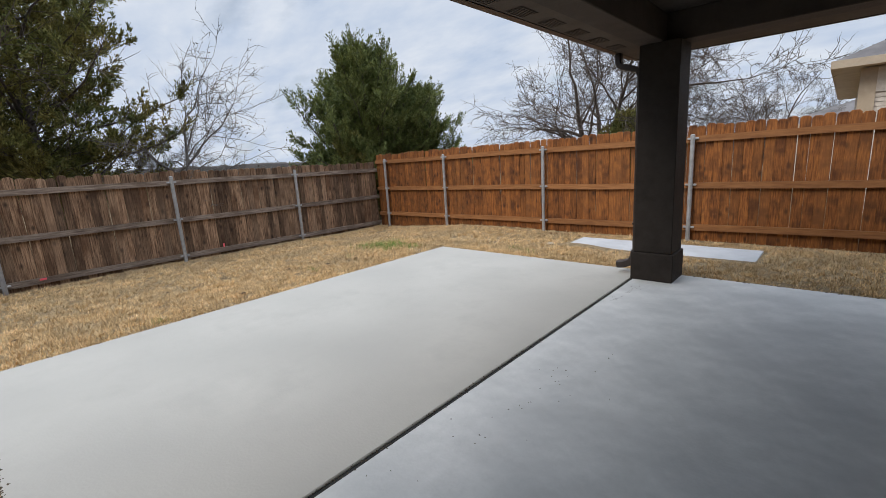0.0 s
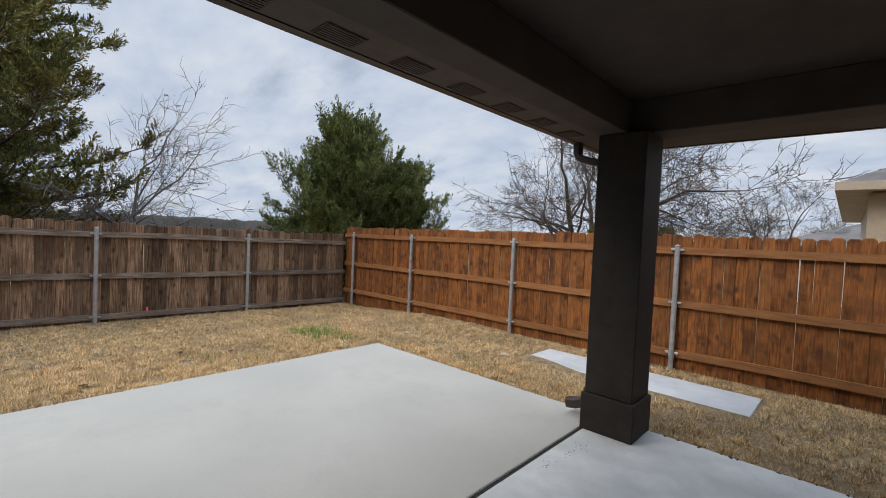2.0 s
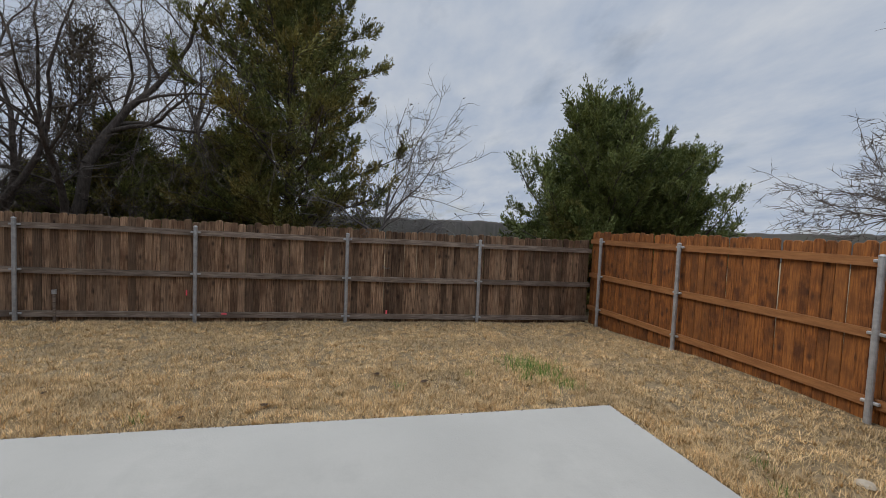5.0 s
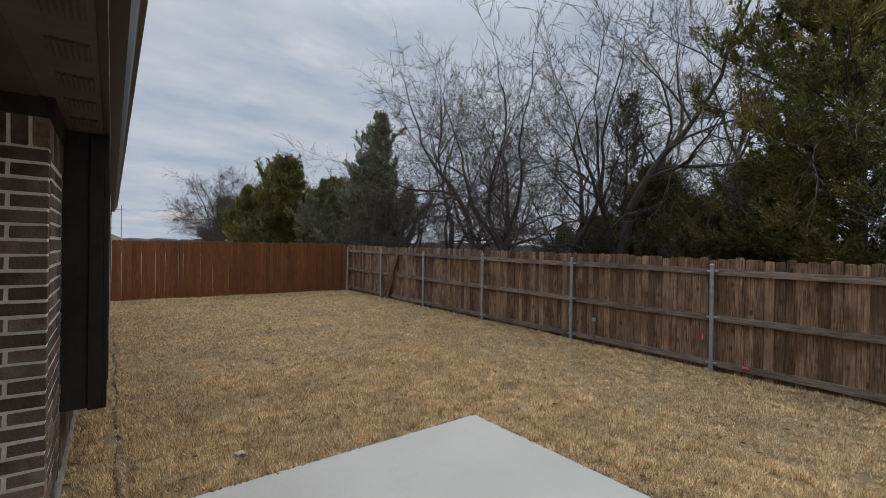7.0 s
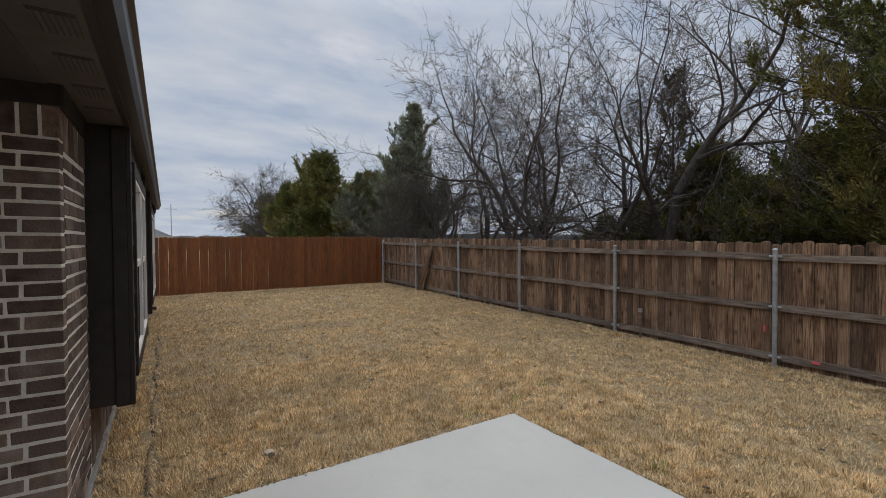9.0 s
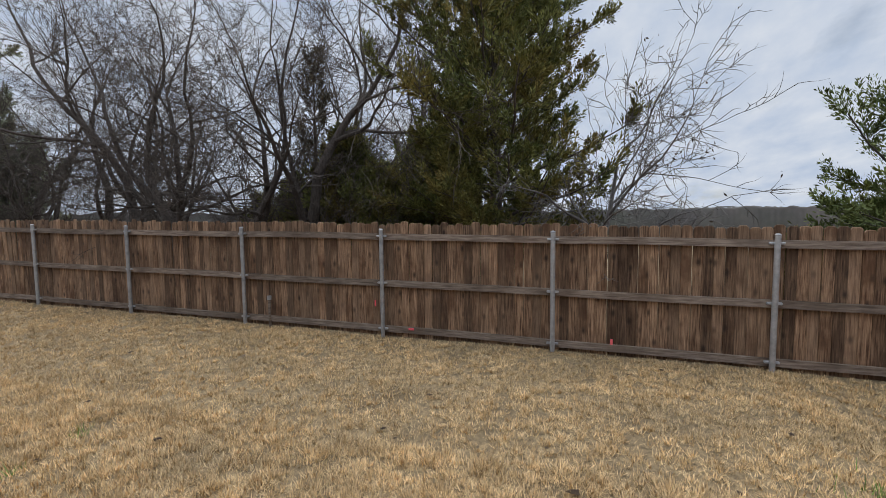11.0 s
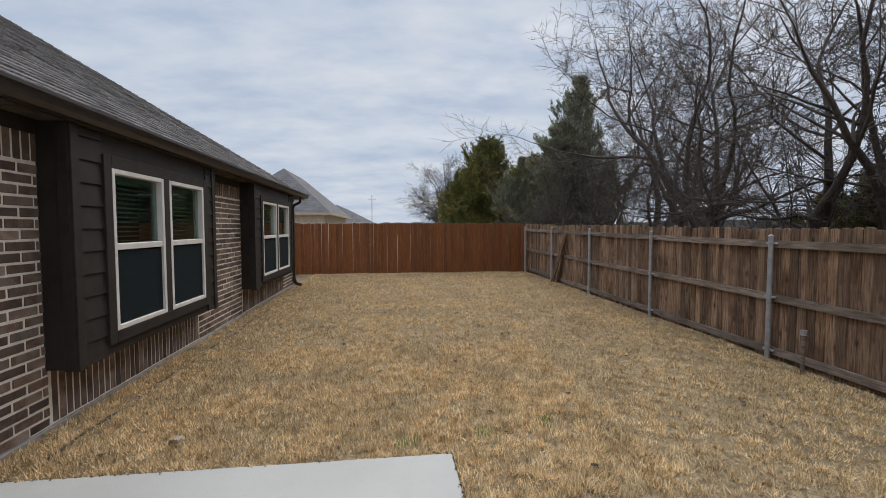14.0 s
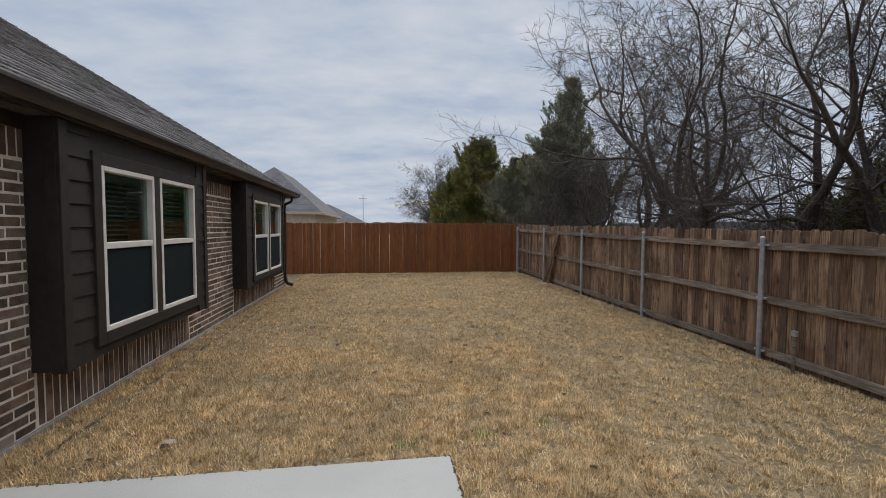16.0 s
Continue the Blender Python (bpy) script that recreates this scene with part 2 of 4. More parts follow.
M_DARKSOIL = make_material("dark_soil", (0.035, 0.026, 0.018), (0.10, 0.075, 0.05), 30, rough=1, bump=0.8, world_space=True)


def glass_material():
    m = bpy.data.materials.new("window_glass")
    m.use_nodes = True
    p = m.node_tree.nodes["Principled BSDF"]
    p.inputs["Base Color"].default_value = (0.5, 0.72, 0.62, 1)
    p.inputs["Roughness"].default_value, p.inputs["Transmission Weight"].default_value, p.inputs["IOR"].default_value = 0.01, 1.0, 1.45
    return m


def screen_material():
    m = bpy.data.materials.new("insect_screen")
    m.use_nodes = True
    nt = m.node_tree
    p = nt.nodes["Principled BSDF"]
    p.inputs["Base Color"].default_value, p.inputs["Roughness"].default_value = (0.014, 0.02, 0.022, 1), 0.9
    p.inputs["Specular IOR Level"].default_value = 0.1
    tr, mx = nt.nodes.new("ShaderNodeBsdfTransparent"), nt.nodes.new("ShaderNodeMixShader")
    mx.inputs[0].default_value = 0.82
    nt.links.new(tr.outputs[0], mx.inputs[1])
    nt.links.new(p.outputs[0], mx.inputs[2])
    nt.links.new(mx.outputs[0], nt.nodes["Material Output"].inputs[0])
    return m


M_GLASS, M_SCREEN = glass_material(), screen_material()


# ---- mesh helpers ----
def part(name, bm, material, parent=None, label=""):
    """Link a bmesh as one mesh object."""
    me = bpy.data.meshes.new(name)
    bm.to_mesh(me)
    bm.free()
    return link(name, me, material, parent, label)


def link(name, me, material, parent=None, label=""):
    if material and not me.materials:
        me.materials.append(material)
    ob = new(name, me)
    if parent:
        ob.parent = parent
    if label:
        ob["label"] = label
    return ob


def thing(name, label, category, group="", kind="", at=(0, 0, 0)):
    ob = new(name)
    ob.location = at
    return tagged(ob, label, category, group, kind)


def box(bm, x0, x1, y0, y1, z0, z1, bevel=0.0):
    r = bmesh.ops.create_cube(bm, size=1.0)
    for v in r["verts"]:
        v.co = Vector((x0 + (v.co.x + 0.5) * (x1 - x0), y0 + (v.co.y + 0.5) * (y1 - y0), z0 + (v.co.z + 0.5) * (z1 - z0)))
    if bevel:
        edges = list({e for v in r["verts"] for e in v.link_edges})
        bmesh.ops.bevel(bm, geom=edges, offset=bevel, segments=1, affect="EDGES")
    return bm


def boxes(*rows, bevel=0.0):
    bm = bmesh.new()
    for r in rows:
        box(bm, *r, bevel=bevel)
    return bm


def raw_mesh(name, verts, faces):
    """A mesh from arrays of vertices (n x 3) and equal-sized faces (m x k)."""
    verts, faces = np.asarray(verts, np.float32), np.asarray(faces, np.int32)
    me = bpy.data.meshes.new(name)
    m, k = faces.shape
    me.vertices.add(len(verts))
    me.vertices.foreach_set("co", verts.ravel())
    me.loops.add(m * k)
    me.loops.foreach_set("vertex_index", faces.ravel())
    me.polygons.add(m)
    me.polygons.foreach_set("loop_start", np.arange(0, m * k, k, dtype=np.int32))
    me.update(calc_edges=True)
    return me


def tube(bm, points, radius, sides=10):
    """A round pipe through the points."""
    rings = []
    pts = [Vector(p) for p in points]
    for i, p in enumerate(pts):
        d = (pts[min(i + 1, len(pts) - 1)] - pts[max(i - 1, 0)]).normalized()
        a = d.orthogonal().normalized() if abs(d.z) > 0.9 else d.cross(Vector((0, 0, 1))).normalized()
        b = d.cross(a)
        rings.append([bm.verts.new(p + (a * math.cos(t) + b * math.sin(t)) * radius) for t in (2 * math.pi * k / sides for k in range(sides))])
    for r0, r1 in zip(rings, rings[1:]):
        for k in range(sides):
            bm.faces.new((r0[k], r0[(k + 1) % sides], r1[(k + 1) % sides], r1[k]))
    bm.faces.new(rings[0][::-1])
    bm.faces.new(rings[-1])
    return bm


def smooth01(v):
    v = np.clip(v, 0, 1)
    return v * v * (3 - 2 * v)


# ---- ground ----
GROOVE_X, WALL_FOOT = -1.575, -1.30
SLAB_W, SEAM_X, SLAB_S, SLAB_N = -4.19, -1.235, -0.275, 4.70
FENCE_X, FENCE_N, FENCE_S = -8.585, 7.15, -12.5


def ground_z(x, y):
    x, y = np.asarray(x, float), np.asarray(y, float)
    west = (0.175 + 0.0115 * np.clip(y, -12.5, 7)) * smooth01((-x - 4.0) / 4.6)
    north = 0.08 * smooth01((y - 4.7) / 2.4)
    south = 0.05 * smooth01((-y - 6.0) / 6.0)
    z = -0.035 - np.maximum(np.maximum(west, north), south)
    far = np.maximum(np.maximum(-x - 10, y - 9), np.maximum(-y - 14, x - 14))
    z = z - 0.5 * smooth01(far / 20) - 3.0 * smooth01((-x - 13) / 40)
    inside = (x < 12) & (far < 0)
    return z + np.where(inside, 0.012 * np.sin(2.1 * x + 0.7 * y) * np.sin(1.7 * y - 0.5 * x) * smooth01((-x - 1.6) / 1.0), 0)


def ground_sheet():
    def axis(lo, hi, step):
        mid = list(np.arange(lo, hi + step / 2, step))
        out, d = [], step
        while sum(out) < 900:
            d *= 1.35
            out.append(d)
        reach = np.cumsum(out)
        return np.array(list(lo - reach[::-1]) + mid + list(mid[-1] + reach))
    xs, ys = axis(-10, 2, 0.2), axis(-14, 9, 0.2)
    X, Y = np.meshgrid(xs, ys)
    Z = ground_z(X, Y)
    n, m = len(ys), len(xs)
    idx = np.arange(n * m).reshape(n, m)
    f = np.stack([idx[:-1, :-1], idx[:-1, 1:], idx[1:, 1:], idx[1:, :-1]], -1).reshape(-1, 4)
    me = raw_mesh("ground", np.stack([X, Y, Z], -1).reshape(-1, 3), f)
    me.polygons.foreach_set("use_smooth", [True] * len(me.polygons))
    tagged(link("ground", me, M_SOIL), "dormant tan lawn falling gently to the fences", "ground", kind="structure")


ground_sheet()


def grass_blades():
    rng = np.random.default_rng(3)

    def scatter(count, lo, hi):
        p = rng.uniform(lo, hi, (count, 2))
        on_slab = (p[:, 0] > SLAB_W - 0.01) & (p[:, 1] > SLAB_S - 0.01) & (p[:, 1] < SLAB_N + 0.01)
        in_house = (p[:, 0] > -1.31) & (p[:, 1] < SLAB_S)
        on_pad = (p[:, 0] > -2.8) & (p[:, 0] < -0.3) & (p[:, 1] > 5.7) & (p[:, 1] < 6.62)
        trench = (np.abs(p[:, 0] - GROOVE_X + 0.02 * np.sin(p[:, 1] * 5)) < 0.035) & (p[:, 1] > -5.5) & (rng.random(count) < 0.85)
        return p[~(on_slab | in_house | on_pad | trench)]
    c = np.concatenate([scatter(26000, (-8.5, -6.5), (-1.29, 4.9)), scatter(10500, (-8.5, -12.4), (-1.0, -6.5)), scatter(9000, (-8.5, 4.6), (3.5, 7.05)),
                        scatter(15000, (-5.6, -3.0), (-1.29, 5.3))])
    patch = np.array([0.6 * noise.noise((x * 1.7, y * 1.7, 0)) + 0.7 * noise.noise((x * 5, y * 5, 3)) for x, y in c])
    keep = patch > -0.48 + 0.4 * (rng.random(len(c)) - 0.5)
    c, patch = c[keep], patch[keep]
    per = 16
    wide = np.repeat(rng.uniform(0.012, 0.034, len(c)), per)
    off = rng.normal(0, 1, (len(c) * per, 2)) * wide[:, None]
    p = np.repeat(c, per, axis=0) + off
    ok = ~((p[:, 0] > SLAB_W - 0.006) & (p[:, 1] > SLAB_S - 0.006) & (p[:, 1] < SLAB_N + 0.006))
    tall = np.repeat(rng.uniform(0.65, 1.35, len(c)) * (1 + 0.25 * np.clip(patch, -1, 1)), per)
    p, off, wide, tall = p[ok], off[ok], wide[ok], tall[ok]
    n = len(p)
    length = rng.uniform(0.026, 0.060, n) * tall
    turn = np.arctan2(off[:, 1], off[:, 0]) + rng.normal(0, 0.7, n)
    lean = np.clip(0.35 + 0.38 * np.hypot(off[:, 0], off[:, 1]) / wide + rng.normal(0, 0.25, n), 0.1, 1.4)
    base = np.column_stack([p, ground_z(p[:, 0], p[:, 1]) - 0.004])
    d = np.column_stack([np.cos(turn) * np.sin(lean), np.sin(turn) * np.sin(lean), np.cos(lean)])
    side = np.column_stack([-np.sin(turn), np.cos(turn), np.zeros(n)]) * rng.uniform(0.0020, 0.0042, (n, 1))
    tip = base + d * length[:, None] + np.array([0, 0, 0.004])
    v = np.stack([base - side, base + side, tip], 1).reshape(-1, 3)
    f = np.arange(n * 3).reshape(-1, 3)
    tagged(link("lawn_grass", raw_mesh("lawn_grass", v, f), M_GRASS), "short dry straw-coloured dormant lawn grass", "grass", kind="stuff")


grass_blades()


def tuft(x, y, count, spread, height, material, name, label, group=""):
    rng = np.random.default_rng(int(abs(x * 131 + y * 71) * 10))
    p = np.column_stack([rng.normal(0, spread, count), rng.normal(0, spread * 0.6, count)])
    z = ground_z(p[:, 0] + x, p[:, 1] + y)
    turn, lean = rng.uniform(0, 6.28, count), rng.uniform(0.1, 0.9, count)
    ln = rng.uniform(0.5, 1.0, count) * height
    b = np.column_stack([p + (x, y), z])
    d = np.column_stack([np.cos(turn) * np.sin(lean), np.sin(turn) * np.sin(lean), np.cos(lean)])
    s = np.column_stack([-np.sin(turn), np.cos(turn), 0 * turn]) * 0.003
    v = np.stack([b - s, b + s, b + d * ln[:, None]], 1).reshape(-1, 3)
    tagged(link(name, raw_mesh(name, v, np.arange(count * 3).reshape(-1, 3)), material), label, "grass", group, "stuff")


def crumbs(name, label, runs, size, seed):
    """Loose bits of soil and straw lying along lines on the ground: runs of (x0, y0, x1, y1, count, spread)."""
    rng = np.random.default_rng(seed)
    verts, faces = [], []
    for x0, y0, x1, y1, count, spread in runs:
        t = rng.random(count)
        cx = x0 + (x1 - x0) * t + rng.normal(0, spread, count)
        cy = y0 + (y1 - y0) * t + rng.normal(0, spread, count)
        for x, y in zip(cx, cy):
            on = (x > SLAB_W and SLAB_S < y < SLAB_N)
            z = -0.004 if on else float(ground_z(x, y))
            r = size * rng.uniform(0.4, 1.3, 4)
            a = rng.uniform(0, 6.28)
            i = len(verts)
            for k in range(4):
                verts.append((x + r[k] * math.cos(a + k * 1.57), y + r[k] * math.sin(a + k * 1.57), z))
            verts.append((x, y, z + size * rng.uniform(0.5, 1.1)))
            faces += [(i + k, i + (k + 1) % 4, i + 4) for k in range(4)]
    tagged(link(name, raw_mesh(name, verts, faces), M_DARKSOIL), label, "soil", kind="stuff")


def slab(name, x0, x1, y0, y1, z1, depth, material, label, category, bevel=0.006):
    ob = part(name, boxes((x0, x1, y0, y1, z1 - depth, z1), bevel=bevel), material)
    return tagged(ob, label, category, kind="structure")


slab("patio_slab", SLAB_W, SEAM_X - 0.013, SLAB_S, SLAB_N, 0.0, 0.16, M_SLAB, "pale broom-finished concrete patio slab beside the porch", "patio")
slab("porch_slab", SEAM_X + 0.013, 5.0, SLAB_S - 0.4, SLAB_N, -0.003, 0.16, M_PORCH, "smooth grey concrete porch floor under the roof", "patio")
slab("seam_filler", SEAM_X - 0.0125, SEAM_X + 0.0125, SLAB_S, SLAB_N, -0.012, 0.1, M_SEAM, "black expansion joint between the two slabs", "joint", 0)
slab("equipment_pad", -2.76, -0.36, 5.74, 6.58, -0.075, 0.12, M_PAD, "pale concrete equipment pad set in the lawn", "pad")


crumbs("soil_crumbs", "dark soil crumbs along the patio edges and joint",
       ((SLAB_W - 0.012, SLAB_S, SLAB_W - 0.012, SLAB_N, 900, 0.012), (SLAB_W, SLAB_S - 0.012, WALL_FOOT, SLAB_S - 0.012, 600, 0.012), (SLAB_W, SLAB_N + 0.012, 3.0, SLAB_N + 0.012, 700, 0.014)), 0.012, 4)
crumbs("joint_grit", "dark grit caught along the slab joint", ((SEAM_X, SLAB_S, SEAM_X, SLAB_N, 260, 0.012), (SEAM_X + 0.25, 0.4, SEAM_X + 0.5, 2.4, 40, 0.12), (SEAM_X + 0.1, 3.6, SEAM_X + 0.16, 4.1, 30, 0.03)), 0.006, 5)


# ---- fences ----
def picket_mesh(width, height, thick):
    """A dog-eared board with eased edges: across x, up z, its face towards -y."""
    w, c, e = width / 2, 0.024, 0.006
    bm = bmesh.new()
    rings = []
    for y, k in ((0.0, e), (e, 0.0), (thick, 0.0)):
        u, h = w - k, height - k
        rings.append([bm.verts.new((x, y, z)) for x, z in ((-u, 0), (u, 0), (u, h - c), (u - c, h), (-u + c, h), (-u, h - c))])
    bm.faces.new(rings[0])
    bm.faces.new(rings[2][::-1])
    for f, b in zip(rings, rings[1:]):
        for i in range(6):
            j = (i + 1) % 6
            bm.faces.new((f[j], f[i], b[i], b[j]))
    me = bpy.data.meshes.new("picket")
    bm.to_mesh(me)
    bm.free()
    return me


def pipe_post(parent, x, y, z0, z1, offset):
    bm = bmesh.new()
    tube(bm, [(x + offset[0], y + offset[1], z0), (x + offset[0], y + offset[1], z1)], 0.03, 14)
    post = part("post", bm, M_STEEL, parent, "galvanised steel pipe post")
    bm = bmesh.new()
    bmesh.ops.create_uvsphere(bm, u_segments=12, v_segments=6, radius=0.034, matrix=Matrix.Translation((x + offset[0], y + offset[1], z1)) @ Matrix.Diagonal((1, 1, 0.6, 1)))
    part("post_cap", bm, M_STEEL, post, "domed steel cap")
    return post


def fence(name, label, start, end, posts, top, rails, post_top, material, rail_material, foot, rails_side=1, seed=1, gap=None, rails_on=True, picket_width=0.1146, slope=0.0):
    """Boards from start to end, rails and posts on the near side. gap: (from, to) along the run where boards lean or are lost."""
    rnd = random.Random(seed)
    ob = thing(name, label, "fence")
    a, b = Vector((*start, 0)), Vector((*end, 0))
    run = (b - a).normalized()
    near = Vector((run.y, -run.x, 0)) * rails_side
    total = (b - a).length
    meshes = [picket_mesh(picket_width, h, 0.016) for h in (top - foot - 0.012, top - foot, top - foot + 0.01)]
    for me in meshes:
        me.materials.append(material)
    angle = math.atan2(run.y, run.x) + (math.pi if rails_side < 0 else 0)
    n = int(total / 0.115)

    def lift(s):
        return slope * (s - total / 2)
    for i in range(n):
        s = (i + 0.5) * 0.115
        lean, drop, out = rnd.gauss(0, 0.003), 0.0, 0.0
        if gap and gap[0] < s < gap[1]:
            u = (s - gap[0]) / (gap[1] - gap[0])
            if u < 0.13:
                continue
            lean, out = -0.30 * (1 - u) ** 1.2, 0.02
        p = a + run * s + near * (rnd.uniform(-0.003, 0.003) + out)
        o = link("picket", rnd.choice(meshes), None, ob)
        o.matrix_local = Matrix.Translation((p.x, p.y, foot + rnd.gauss(0, 0.008) + drop + lift(s))) @ Matrix.Rotation(angle, 4, "Z") @ Matrix.Rotation(lean, 4, "Y") @ Matrix.Rotation(rnd.gauss(0, 0.004), 4, "X")
    if not rails_on:
        return ob
    stops = [0.0] + [s for s in posts if 0.05 < s < total - 0.05] + [total]
    for z in rails:
        for s0, s1 in zip(stops, stops[1:]):
            sag = rnd.uniform(-0.012, 0.012)
            bm = bmesh.new()
            L = s1 - s0
            steps = 6
            prev = None
            for k in range(steps + 1):
                s = s0 + 0.004 + (L - 0.008) * k / steps
                zz = z + lift(s) + sag * math.sin(math.pi * k / steps) + rnd.uniform(-0.001, 0.001)
                q = [a + run * s + near * u for u in (0.008, 0.046)]
                ring = [bm.verts.new((c.x, c.y, zz + h)) for c, h in ((q[0], -0.044), (q[1], -0.044), (q[1], 0.044), (q[0], 0.044))]
                if prev:
                    for j in range(4):
                        bm.faces.new((prev[j], prev[(j + 1) % 4], ring[(j + 1) % 4], ring[j]))
                else:
                    bm.faces.new(ring[::-1])
                prev = ring
            bm.faces.new(prev)
            bmesh.ops.recalc_face_normals(bm, faces=bm.faces)
            part("rail", bm, rail_material, ob, "horizontal two-by-four rail")
    for s in posts:
        p = a + run * s
        gz = float(ground_z(p.x, p.y)) - 0.25
        post = pipe_post(ob, p.x, p.y, gz, post_top + lift(s), near * 0.078)
        for z in rails:
            c = p + near * 0.062
            bm = bmesh.new()
            r = bmesh.ops.create_cube(bm, size=1.0, matrix=Matrix.Translation((c.x, c.y, z + lift(s) + 0.01)) @ Matrix.Rotation(angle, 4, "Z") @ Matrix.Diagonal((0.15, 0.035, 0.03, 1)))
            bmesh.ops.bevel(bm, geom=bm.edges[:], offset=0.006, segments=1, affect="EDGES")
            part("bracket", bm, M_STEEL, post, "steel rail bracket")
    return ob


fence("grey_fence", "weathered grey-brown cedar board fence with steel pipe posts", (FENCE_X, FENCE_S + 0.05), (FENCE_X, FENCE_N - 0.02),
      [y - FENCE_S - 0.05 for y in (-12.31, -9.79, -7.36, -4.90, -2.40, 0.04, 2.42, 4.81)], 1.462, (1.265, 0.595, -0.072), 1.365, M_GREYWOOD, M_RAILGREY, -0.42, 1, 4, gap=(2.72, 4.6), slope=-0.0132)
fence("orange_fence", "fresh orange-stained cedar board fence with steel pipe posts", (FENCE_X + 0.02, FENCE_N), (4.4, FENCE_N),
      [x - FENCE_X - 0.02 for x in (-8.16, -6.20, -3.77, -1.35, 1.10, 3.55)], 1.56, (1.37, 0.71, 0.08), 1.425, M_ORANGE, M_RAILORANGE, -0.30, 1, 7, picket_width=0.1149, slope=0.007)
fence("far_fence", "smooth dark-orange stained cedar privacy fence", (4.0, FENCE_S), (FENCE_X + 0.02, FENCE_S),
      [], 1.63, (), 1.4, M_DARKORANGE, M_RAILORANGE, -0.35, 1, 9, rails_on=False, picket_width=0.1148)


# ---- house ----
WALL_X, BAY_X = -1.27, -1.48
WALL_N, WALL_S = -0.255, -9.4
BAY_1, BAY_2 = (-1.02, -3.61), (-5.32, -8.20)
SOFFIT_Z, EAVE_X, EAVE_S, EAVE_N = 2.25, -1.51, -9.85, 5.10
GUTTER_Z, ROOF_Z = 2.258, 2.362
BRICK_L, BRICK_H, BRICK_D, COURSE = 0.238, 0.061, 0.09, 0.0765
brick_meshes = {}


def brick_piece(parent, length, height, m):
    """One brick with slightly uneven edges, its face towards -y, its left bottom corner at the origin."""
    key = (round(length, 3), round(height, 3))
    if key not in brick_meshes:
        bm = boxes((0, key[0], 0, BRICK_D, 0, key[1]), bevel=0.004)
        rnd = random.Random(len(brick_meshes))
        for v in bm.verts:
            v.co += Vector((rnd.uniform(-1, 1), rnd.uniform(-1, 1), rnd.uniform(-1, 1))) * 0.0018
        me = bpy.data.meshes.new("brick")
        bm.to_mesh(me)
        bm.free()
        me.materials.append(M_BRICK)
        brick_meshes[key] = me
    o = link("brick", brick_meshes[key], None, parent)
    o.matrix_local = m
    return o


def brick_panel(parent, origin, along, width, z0, z1, soldier_top=False, soldier_only=False, seed=0, closer=False):
    """Running bond on a wall face from origin along a direction; the face looks to the right-hand side of the run reversed."""
    rnd = random.Random(seed)
    d = Vector((*along, 0))
    rot = Matrix.Rotation(math.atan2(d.y, d.x), 4, "Z")

    def put(s, z, ln, h):
        brick_piece(parent, ln, h, Matrix.Translation((*origin, 0)) @ rot @ Matrix.Translation((s, rnd.uniform(-0.003, 0.003), z + rnd.uniform(-0.0015, 0.0015))))
    if soldier_only or soldier_top:
        top = z1 if soldier_top else z1
        h = 0.2 if soldier_top else z1 - z0 - 0.008
        k = int(width / 0.0765)
        step = width / k
        for i in range(k):
            put(i * step + 0.0155, top - h, step - 0.016, h)
        if soldier_only:
            return
        z1 -= 0.21
    rows = max(1, int(round((z1 - z0) / COURSE)))
    step = (z1 - z0) / rows
    for r in range(rows):
        s, half = 0.004, r % 2
        if closer and half:
            put(s, z0 + r * step, 0.115, BRICK_H)
            put(s + 0.128, z0 + r * step, 0.055, BRICK_H)
            s += 0.194
        elif half:
            put(s, z0 + r * step, 0.115, BRICK_H)
            s += 0.129
        while s < width - 0.03:
            ln = min(BRICK_L, width - (0.0 if closer else 0.004) - s)
            put(s, z0 + r * step, round(ln, 3) if ln < BRICK_L else BRICK_L, BRICK_H)
            s += BRICK_L + 0.016


